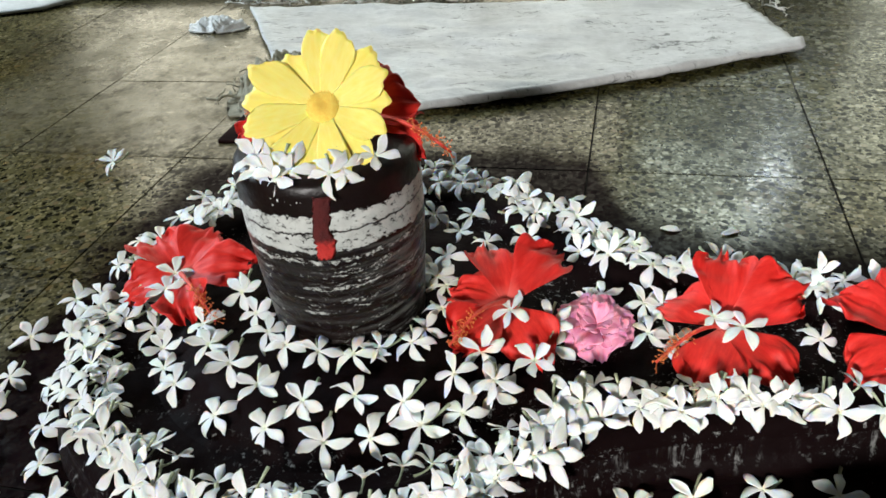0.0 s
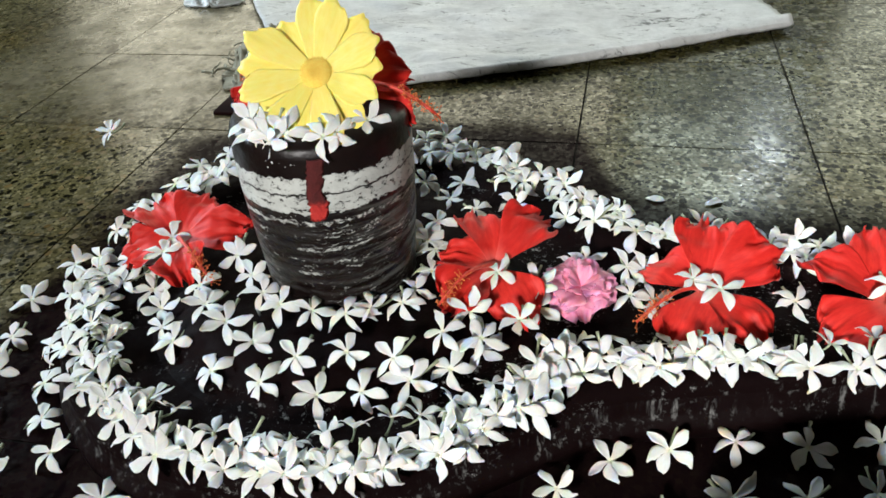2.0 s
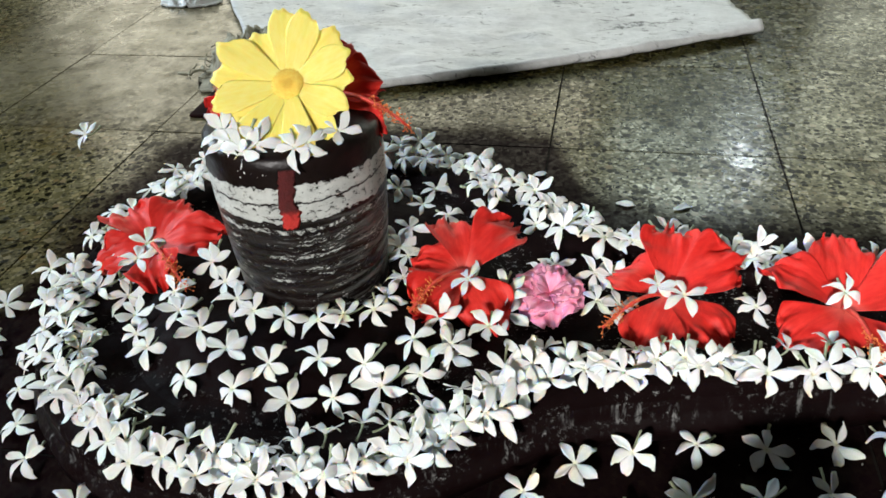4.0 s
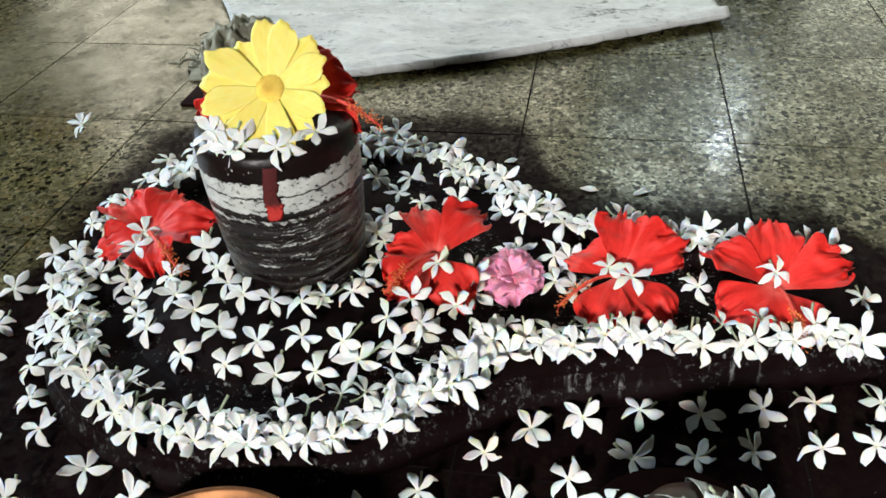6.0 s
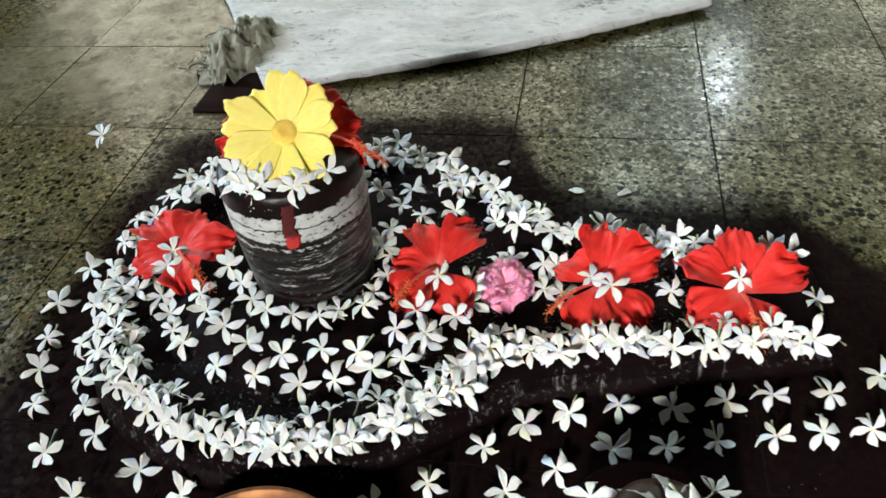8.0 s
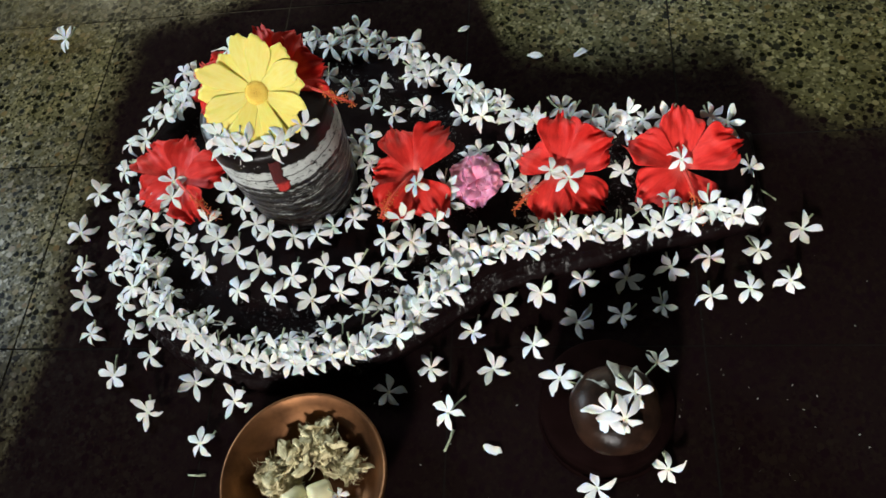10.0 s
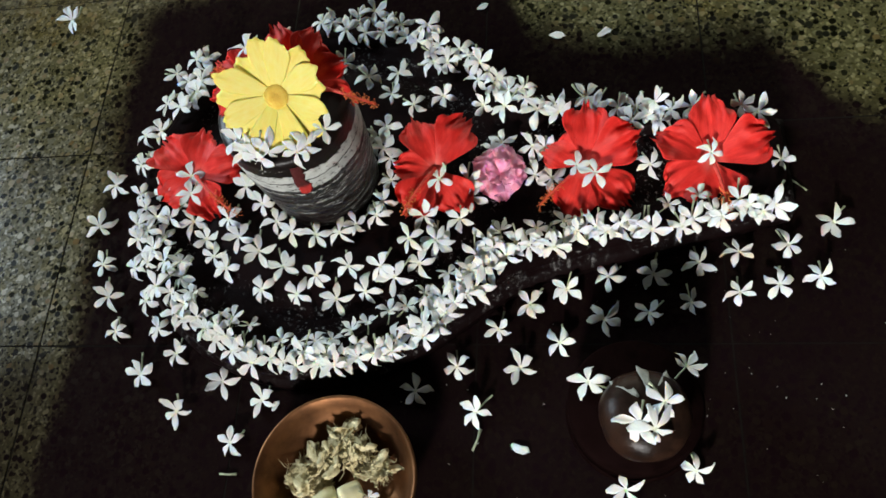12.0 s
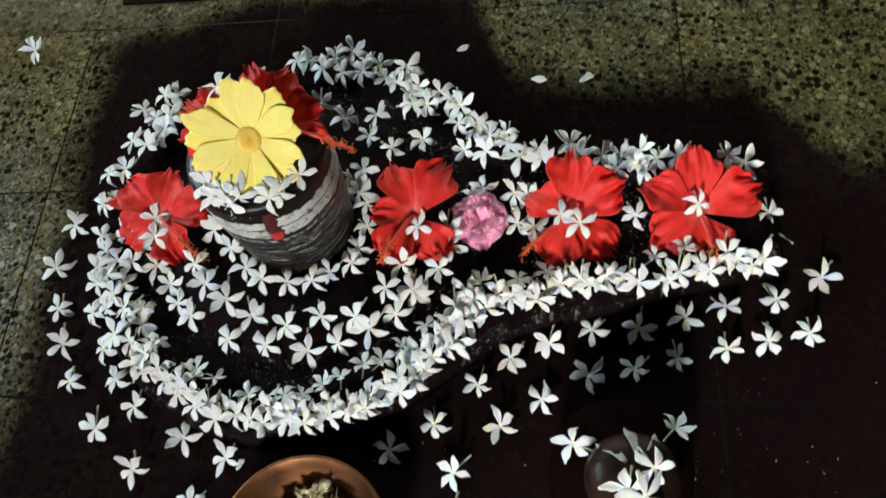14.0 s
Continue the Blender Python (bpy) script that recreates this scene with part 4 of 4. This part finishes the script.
# the yellow flower, leaning against the top and facing the lamp
yellow = tagged(new("yellow_daisy_flower"), "large yellow daisy-like flower propped on top of the lingam", "flower")
yellow.matrix_basis = upright((0.06, -0.73, 0.66), 8, (0.016, 0.022, 0.2270))
rnd = random.Random(41)
for k, (spoke, length, lift) in enumerate(((101, 0.98, 0.16), (78, 0.94, 0.20), (54, 0.92, 0.16), (29, 0.86, 0.22), (4, 0.82, 0.18), (-20, 0.85, 0.24), (-44, 0.94, 0.22), (-67, 1.06, 0.32), (-90, 1.12, 0.28), (-113, 1.06, 0.31), (-136, 0.98, 0.20), (-160, 0.98, 0.24), (176, 0.99, 0.18), (152, 1.02, 0.22), (129, 0.84, 0.12))):
    bm = petal("toothed", 0.0552 * length, 0.0130 * rnd.uniform(0.94, 1.06), lift, 0.04 + rnd.uniform(0, 0.05), 0.01, rnd.uniform(-0.04, 0.04), 0.05, 1.5, rnd.uniform(-0.10, 0.06), rnd.uniform(-0.6, 0.6), 16, 15, 0.0002)
    part("petal", bm, M_YELLOW, yellow, m=Matrix.Translation((0, 0, 0.0006 * (k % 2))) @ Matrix.Rotation(radians(spoke - 8 + rnd.uniform(-3, 3)), 4, "Z"))
bm = bmesh.new()
lathe(bm, [(0.0, -0.003), (0.009, -0.002), (0.0115, 0.002), (0.0105, 0.0048), (0.006, 0.0060), (0.0, 0.0055)], 32)
disc = part("disc", bm, M_DISC, yellow, "orange-yellow flower centre")
bm = bmesh.new()
for i in range(190):
    r = 0.0112 * math.sqrt((i + 0.5) / 190)
    a = i * 2.39996
    z = 0.0058 - 0.0035 * (r / 0.0112) ** 3
    d = 0.00062 + 0.0004 * (r / 0.0112)
    bmesh.ops.create_cone(bm, segments=5, radius1=d, radius2=d * 0.4, depth=0.0022 + 0.0012 * (r / 0.0112), cap_ends=True, matrix=Matrix.Translation((r * math.cos(a), r * math.sin(a), z + 0.0006)) @ Matrix.Rotation(0.5 * r / 0.0112, 4, Vector((-math.sin(a), math.cos(a), 0))))
part("flower_eye", bm, M_DISC, disc)

# a ruffled pink flower on the spout
pink = tagged(new("pink_flower"), "small ruffled pink double flower on the stone spout", "flower")
pink.matrix_basis = upright((0.05, -0.25, 1), 0, (0.206, 0.031, 0.045))
rnd = random.Random(51)
for layer, (count, size, up) in enumerate(((5, 0.0290, 0.12), (5, 0.0240, 0.45), (4, 0.0175, 0.85), (3, 0.0110, 1.20))):
    for k in range(count):
        bm = petal("fan", size * rnd.uniform(0.86, 1.12), size * 0.60, up + rnd.uniform(-0.14, 0.16), 0.32, rnd.uniform(-0.2, 0.3), 0.0, rnd.uniform(0.18, 0.34), rnd.uniform(1.0, 1.7), rnd.uniform(-0.05, 0.20), rnd.uniform(0, 6), 12, 19, 0.0002, 0.8)
        part("petal", bm, M_PINK, pink, m=Matrix.Translation((0, 0, 0.0018 * layer)) @ Matrix.Rotation(radians(360 / count * k + 25 * layer + rnd.uniform(-12, 12)), 4, "Z"))

# jasmine tucked under the yellow flower on the front edge of the lingam
for kind, x, y, z, normal, turn in ((1, -0.030, -0.014, 0.2075, (-0.3, -0.6, 0.8), 200), (0, -0.020, -0.024, 0.2050, (-0.2, -0.8, 0.7), 60), (3, -0.010, -0.029, 0.2030, (0.0, -0.9, 0.6), 250), (9, 0.000, -0.026, 0.2060, (-0.1, -0.8, 0.7), 140), (4, 0.028, -0.027, 0.2045, (0.1, -0.9, 0.6), 270), (2, 0.036, -0.022, 0.2065, (0.2, -0.7, 0.7), 330), (5, 0.054, -0.006, 0.2080, (0.4, -0.5, 0.8), 0)):
    lay(kind, upright(normal, turn, (x + 0.004, y + 0.003, z - 0.003)) @ Matrix.Scale(0.98, 4), "white jasmine flower on the front edge of the lingam", "jasmine on the lingam")
for kind, x, y, z, normal, turn in ((4, 0.004, 0.092, 0.222, (0.0, 0.2, 1), 30), (1, -0.030, 0.088, 0.217, (-0.2, 0.2, 1), 80)):
    lay(kind, upright(normal, turn, (x, y, z)), "white jasmine flower on top of the lingam", "jasmine on the lingam")

# crumbs of dry ash under the front flowers
bm = bmesh.new()
rnd = random.Random(45)
for i in range(90):
    a = -math.pi / 2 + rnd.gauss(-0.16, 0.15)
    z = rnd.gauss(0.1445, 0.0032)
    r = 0.0680 - max(0.0, z - 0.137) * 0.30 - max(0.0, z - 0.145) * 0.8
    bmesh.ops.create_icosphere(bm, subdivisions=1, radius=rnd.choice((0.0003, 0.0004, 0.0006, 0.0010)), matrix=Matrix.Translation((r * math.cos(a), r * math.sin(a), z)) @ Matrix.Diagonal((1, 0.7, 1.5, 1)))
part("ash_dust", bm, M_ASH, lingam, "scattered crumbs of white ash")

# ---- bowl of offerings ----
bowl = tagged(new("copper_bowl"), "shallow worn copper bowl with dried shreds and banana, on wet tiles", "bowl")
bowl.location = (0.049, -0.299, 0.0)
bm = bmesh.new()
lathe(bm, [(0.0, 0.004), (0.030, 0.004), (0.049, 0.008), (0.064, 0.020), (0.0740, 0.036), (0.0788, 0.0455), (0.0808, 0.0468), (0.0825, 0.0462), (0.0828, 0.0445), (0.0770, 0.034), (0.0670, 0.018), (0.051, 0.005), (0.032, 0.0), (0.0, 0.0)], 80, 0.003)
part("shell", bm, M_COPPER, bowl)


def shred_heap():
    """Matted clumps of pale dry fibre: (x, y, z, heading, spread, count, length)."""
    rnd = random.Random(61)
    bm = bmesh.new()
    for cx, cy, cz, heading, spread, count, reach in ((0.004, 0.034, 0.030, 0.5, 0.012, 80, 0.026), (-0.010, 0.020, 0.032, 1.1, 0.013, 90, 0.026), (0.020, 0.022, 0.032, -0.5, 0.012, 80, 0.024), (0.042, 0.008, 0.030, 0.2, 0.010, 80, 0.022), (-0.034, 0.002, 0.026, 0.9, 0.013, 110, 0.028), (-0.024, -0.012, 0.022, 0.6, 0.011, 90, 0.026), (0.008, 0.050, 0.030, 1.5, 0.006, 26, 0.016)):
        for i in range(count):
            broad = i % 3 == 0
            p = Vector((cx + rnd.gauss(0, 0.55) * spread, cy + rnd.gauss(0, 0.55) * spread, cz + rnd.uniform(-0.012, 0.006)))
            a = heading + rnd.gauss(0, 0.75)
            d = Vector((math.cos(a), math.sin(a), rnd.uniform(-0.35, 0.45))).normalized()
            side = d.cross(Vector((rnd.uniform(-1, 1), rnd.uniform(-1, 1), 1.2))).normalized()
            up = d.cross(side)
            bend = (side * rnd.uniform(-1, 1) + up * rnd.uniform(-0.6, 1)) * 0.008
            length = reach * rnd.uniform(0.5, 1.1)
            wide = rnd.uniform(0.0022, 0.0060) if broad else rnd.choice((0.0003, 0.0004, 0.0006, 0.0009))
            across = 4 if broad else 2
            rows = []
            for k in range(7):
                f = k / 6
                c = p + d * length * (f - 0.5) + bend * (f * f) + side * 0.0012 * math.sin(9 * f + i)
                w = wide * (1 - 0.7 * abs(2 * f - 1) ** 3)
                rows.append([tuple(c + side * w * (2 * q / (across - 1) - 1) * rnd.uniform(0.6, 1.2) + up * wide * 0.6 * math.sin(2.5 * q + 4 * f + i)) for q in range(across)])
            sheet(bm, rows, 0.0003)
    return bm


heap = tagged(new("dried_shreds", mesh_of(shred_heap(), "dried_shreds", M_SHRED)), "matted clumps of pale yellow dried fibre in the copper bowl", "offering", kind="stuff")
heap.location = (0.046, -0.294, 0.0)


def banana_slice(place, normal, turn, size):
    ob = tagged(new("banana_slice"), "thick pale peeled banana slice in the copper bowl", "banana", "banana slices")
    ob.matrix_basis = upright(normal, turn, place)
    bm = bmesh.new()
    lathe(bm, [(0.0, -0.011), (size * 0.88, -0.0108), (size * 0.98, -0.0085), (size, 0.007), (size * 0.93, 0.0098), (size * 0.6, 0.0108), (0.0, 0.0100)], 28, 0.07)
    part("flesh", bm, M_BANANA, ob)


banana_slice((0.036, -0.318, 0.024), (-0.45, -0.6, 0.6), 0, 0.0115)
banana_slice((0.061, -0.309, 0.025), (-0.8, -0.5, 0.45), 40, 0.0100)
lay(6, upright((0.8, -0.5, 0.5), 30, (0.080, -0.312, 0.026)) @ Matrix.Scale(0.7, 4), "wilting white jasmine flower in the copper bowl", "jasmine in the bowl")

# ---- small round stone on a low black pedestal ----
# unseen block, its size set so that its shadow covers the flowers behind
pedestal = tagged(new("stone_pedestal"), "low round black stone pedestal, unseen, sized to shade the floor flowers", "pedestal")
bm = bmesh.new()
lathe(bm, [(0.0, 0.0), (0.066, 0.0), (0.066, 0.006), (0.0645, 0.0085), (0.0, 0.0085)], 64, 0.010, (0.338, -0.224))
part("foot", bm, M_WETSTONE, pedestal)
bm = bmesh.new()
lathe(bm, [(0.0, 0.008), (0.0635, 0.008), (0.0635, 0.045), (0.060, 0.051), (0.0, 0.052)], 64, 0.010, (0.338, -0.224))
part("block", bm, M_WETSTONE, pedestal)
stone = tagged(new("round_stone"), "polished dark brown round stone on a black pedestal", "stone")
stone.location = (0.344, -0.240, 0.0514)
bm = bmesh.new()
lathe(bm, [(0.0, 0.0), (0.026, 0.0), (0.0355, 0.006), (0.0405, 0.017), (0.0410, 0.028), (0.0365, 0.039), (0.024, 0.0460), (0.0, 0.0485)], 56, 0.04)
part("body", bm, M_BROWN, stone)
for kind, x, y, z, normal, turn in ((0, 0.337, -0.252, 0.103, (-0.1, -0.45, 1), 20), (2, 0.359, -0.234, 0.106, (0.15, -0.35, 1), 70), (9, 0.350, -0.257, 0.104, (0.1, -0.6, 1), 110)):
    lay(kind, upright(normal, turn, (x, y, z)) @ Matrix.Scale(1.08, 4), "fresh white jasmine flower on the round brown stone", "jasmine on the round stone")
for kind, x, y, z, normal, turn in ((3, 0.295, -0.205, 0.058, (-0.5, 0.1, 1), 80), (6, 0.385, -0.190, 0.058, (0.4, 0.4, 0.8), 200)):
    lay(kind, upright(normal, turn, (x, y, z)), "white jasmine flower on the edge of the black pedestal", "jasmine on the pedestal")
for kind, x, y, turn in ((4, 0.393, -0.278, 10), (1, 0.327, -0.297, 300)):
    lay(kind, upright((0.0, -0.7, 1), turn, (x, y, 0.013)), "white jasmine flower leaning at the foot of the pedestal", "jasmine on the floor")
rnd = random.Random(71)
for k, (a, z) in enumerate(((2.35, 0.052), (1.60, 0.054), (0.95, 0.050))):
    bm = petal("round", 0.033, 0.0052, 0.0, 0.45, 0.2, 0.1, 0.2, 1.0, 0.2, k)
    wilt = tagged(new("wilted_petal", mesh_of(bm, "wilted_petal", M_WILT)), "limp greyish petal drooping down the round stone", "petal", "wilted petals")
    out = Vector((math.cos(a), math.sin(a), 0))
    wilt.matrix_basis = Matrix.Translation(Vector((0.346, -0.237, z + 0.0485)) + out * 0.012) @ Matrix.Rotation(a, 4, "Z") @ Matrix.Rotation(radians(14), 4, "Y")


# ---- loose petals and stems ----
def loose_petal(x, y, turn, size):
    bm = petal("round", size, size * 0.30, 0.05, 0.1, 0.1, 0.05, 0.1, 1.0, 0.3, turn)
    ob = tagged(new("loose_petal", mesh_of(bm, "loose_petal", M_JASMINE)), "single white petal fallen on the floor", "petal", "loose petals")
    ob.matrix_basis = pose(x, y, 0.0012, 0, 0, turn)


for x, y, turn, size in ((0.217, -0.255, -30, 0.019), (0.259, 0.252, -10, 0.019), (0.318, 0.245, 30, 0.019), (0.166, 0.302, 20, 0.016), (-0.041, -0.224, 60, 0.012), (0.292, -0.270, 10, 0.006)):
    loose_petal(x, y, turn, size)
for pts in (((-0.090, -0.291, 0.0016), (-0.080, -0.2915, 0.0018), (-0.071, -0.2905, 0.002)), ((0.178, -0.262, 0.0014), (0.183, -0.250, 0.0016), (0.186, -0.240, 0.002)), ((0.532, 0.020, 0.0014), (0.522, 0.030, 0.0018), (0.512, 0.036, 0.0016))):
    bm = bmesh.new()
    sweep(bm, pts, [0.0012, 0.0010, 0.0017], 6)
    tagged(new("flower_stem", mesh_of(bm, "flower_stem", M_TUBE)), "thin pale broken flower stem on the floor", "stem", "loose stems")

# pale specks standing in for glints, and some residue, on the wet tiles
bm = bmesh.new()
rnd = random.Random(83)
for i in range(110):
    x, y = rnd.uniform(-0.02, 0.62), rnd.uniform(-0.36, -0.03)
    if outline(x, y) < 0.012 + abs(rnd.gauss(0, 0.02)) * (i % 2) or math.hypot(x - 0.049, y + 0.299) < 0.09 or math.hypot(x - 0.338, y + 0.224) < 0.07:
        continue
    r = rnd.choice((0.0002, 0.0003, 0.0004, 0.0005, 0.0008))
    bmesh.ops.create_icosphere(bm, subdivisions=1, radius=r, matrix=Matrix.Translation((x, y, 0.0003)) @ Matrix.Rotation(rnd.uniform(0, 6), 4, "Z") @ Matrix.Diagonal((1.6, 0.8, 0.4, 1)))
tagged(new("floor_glint_specks", mesh_of(bm, "floor_glint_specks", M_WILT)), "tiny pale specks for glints and residue on the wet tiles", "crumbs", kind="stuff")

# ---- sack, cloth and clutter behind ----
A, B, C, D = Vector((-0.215, 0.470, 0)), Vector((0.470, 0.757, 0)), Vector((0.395, 1.010, 0)), Vector((-0.520, 0.985, 0))
bm = bmesh.new()
rows = []
for i in range(101):
    s = i / 100
    row = []
    for j in range(61):
        v = j / 60
        p = A.lerp(B, s).lerp(D.lerp(C, s), v)
        p.y -= 0.020 * math.sin(math.pi * s) * (1 - v)
        p.x += 0.012 * noise.noise((s * 4, v * 4, 7)) * v
        fold = 0.010 * noise.noise((p.x * 9 + p.y * 6, p.y * 24, 2)) + 0.004 * noise.noise((p.x * 22 - p.y * 12, p.y * 46, 5))
        hem = 0.004 * math.exp(-((v - 0.05) / 0.04) ** 2) * (0.5 + s)
        p.z = 0.013 + abs(fold) + hem
        row.append(tuple(p))
    rows.append(row)
sheet(bm, rows, 0.006)
sack = tagged(new("white_sack"), "flattened dirty white sack with a folded hem, on the tiles", "sack")
part("cloth", bm, M_SACK, sack)
bm = bmesh.new()
pts, radii = [], []
for i in range(61):
    s = i / 60
    p = A.lerp(B, s)
    p.y -= 0.020 * math.sin(math.pi * s) - 0.004
    p.z = 0.0105 + 0.004 * s + 0.0015 * noise.noise((s * 14, 3, 1))
    pts.append(tuple(p))
    radii.append((0.0058 + 0.0042 * s * (1 - s ** 3) + 0.0022 * noise.noise((s * 30, 1, 1))) * (1 if 0 < i < 60 else 0.3) * (1 - 0.6 * max(0.0, s - 0.75) / 0.25))
sweep(bm, pts, radii, 10)
part("hem", bm, M_SACK, sack, "rolled hem")

bm = bmesh.new()
box(bm, (-0.315, 0.415, 0.0), (-0.165, 0.560, 0.005), 0.002)
tagged(new("wooden_board", mesh_of(bm, "wooden_board", M_WOOD)), "dark reddish wooden board lying half under the sack", "board")


def crumple(name, centre, radius, height, material, label, seed, category="cloth"):
    bm = bmesh.new()
    rows = []
    for i in range(56):
        row = []
        for j in range(56):
            u, v = 2 * i / 55 - 1, 2 * j / 55 - 1
            r = math.sqrt(u * u + v * v) + 0.001 + 0.40 * noise.noise((u * 2.5, v * 2.5, seed)) + 0.15 * noise.noise((u * 9, v * 9, seed))
            fall = max(0.0, 1 - max(0.0, r) ** 2.2) if r < 1 else 0.0
            ridge = abs(noise.noise((u * 2.2 + 1.4 * v + seed, v * 3.0, 1))) * 1.2 + abs(noise.noise((u * 5 + 3 * v, v * 7 - 2 * u, seed))) * 1.0 + 0.4 * abs(noise.noise((u * 13, v * 13, seed)))
            k = 1 - 0.18 * noise.noise((u * 2, v * 2, seed + 9))
            row.append((centre[0] + radius[0] * u * k * math.sqrt(1 - v * v / 2), centre[1] + radius[1] * v * k * math.sqrt(1 - u * u / 2), 0.004 + centre[2] * fall + height * fall * (1.0 - 1.1 * ridge + 0.5)))
        rows.append(row)
    sheet(bm, rows, 0.003)
    return tagged(new(name, mesh_of(bm, name, material)), label, category)


crumple("crumpled_cloth", (-0.300, 0.605, 0.014), (0.066, 0.115), 0.026, M_TAN, "crumpled dusty grey-green cloth at the corner of the sack", 3)
crumple("crumpled_plastic", (-0.548, 0.897, 0.003), (0.060, 0.030), 0.014, M_FOIL, "crumpled whitish plastic wrapper beside the sack", 8, "wrapper")


def strands(name, centre, spread, count, material, label, seed, thick=0.0008, length=0.06):
    rnd = random.Random(seed)
    bm = bmesh.new()
    for i in range(count):
        p = Vector((centre[0] + rnd.uniform(-1, 1) * spread[0], centre[1] + rnd.uniform(-1, 1) * spread[1], 0.004 + rnd.uniform(0, spread[2])))
        a = rnd.uniform(0, 6.28)
        pts = []
        for k in range(6):
            pts.append(tuple(p))
            a += rnd.uniform(-0.8, 0.8)
            p = p + Vector((math.cos(a), math.sin(a), rnd.uniform(-0.35, 0.4))) * length / 5
            p.z = max(0.003, p.z)
        sweep(bm, pts, thick * rnd.uniform(0.6, 1.8), 4)
    return tagged(new(name, mesh_of(bm, name, material)), label, "fibres", kind="stuff")


strands("frayed_fibres", (-0.350, 0.600, 0), (0.020, 0.09, 0.006), 14, M_TAN, "frayed brown fibres along the edge of the sack", 81, 0.0016, 0.045)
strands("shredded_strips", (-0.32, 1.085, 0), (0.24, 0.045, 0.035), 300, M_FOIL, "tangle of shredded whitish plastic strips behind the sack", 82, 0.0016)
strands("shredded_strips", (0.45, 1.02, 0), (0.05, 0.05, 0.03), 50, M_FOIL, "tangle of shredded whitish plastic strips behind the sack", 83, 0.0014)

bm = bmesh.new()
box(bm, (-1.9, 1.100, 0.0), (-0.56, 1.50, 0.020), 0.004)
tagged(new("marble_slab", mesh_of(bm, "marble_slab", M_MARBLE)), "dusty white marble slab lying on the floor", "slab")
bm = bmesh.new()
rows = [[(-1.45 + 0.42 * i / 12 + 0.05 * j / 8, 0.86 + 0.23 * j / 8 + 0.16 * (i / 12) * (1 - j / 8), 0.010 + 0.006 * abs(noise.noise((i * 0.4, j * 0.5, 1)))) for j in range(9)] for i in range(13)]
sheet(bm, rows, 0.006)
tagged(new("white_cloth", mesh_of(bm, "white_cloth", M_SACK)), "folded dirty white cloth lying on the floor tiles", "cloth")

# ---- floor tiles ----
bm = bmesh.new()
half = TILE / 2 - 0.0011
box(bm, (-half, -half, -0.008), (half, half, 0.0))
tile_mesh = mesh_of(bm, "tile", M_FLOOR, False)
rnd = random.Random(91)
outer = bmesh.new()
for i in range(-14, 10):
    for j in range(-17, 12):
        x, y = X0 + TILE * (i + 0.5), Y0 + TILE * (j + 0.5)
        if not (-3.2 < x < 2.72 and -3.7 < y < 3.1):
            continue
        if abs(x) > 1.95 or not -2.2 < y < 1.9:
            box(outer, (x - half, y - half, -0.008), (x + half, y + half, 0.0))
            continue
        ob = part("tile", tile_mesh, None, floor)
        ob.location = (x, y, rnd.uniform(-0.0006, 0.0))
        ob.rotation_euler = (rnd.uniform(-0.0015, 0.0015), rnd.uniform(-0.0015, 0.0015), 0)
tagged(part("outer_tile_field", outer, M_FLOOR, floor, smooth=False), kind="stuff")
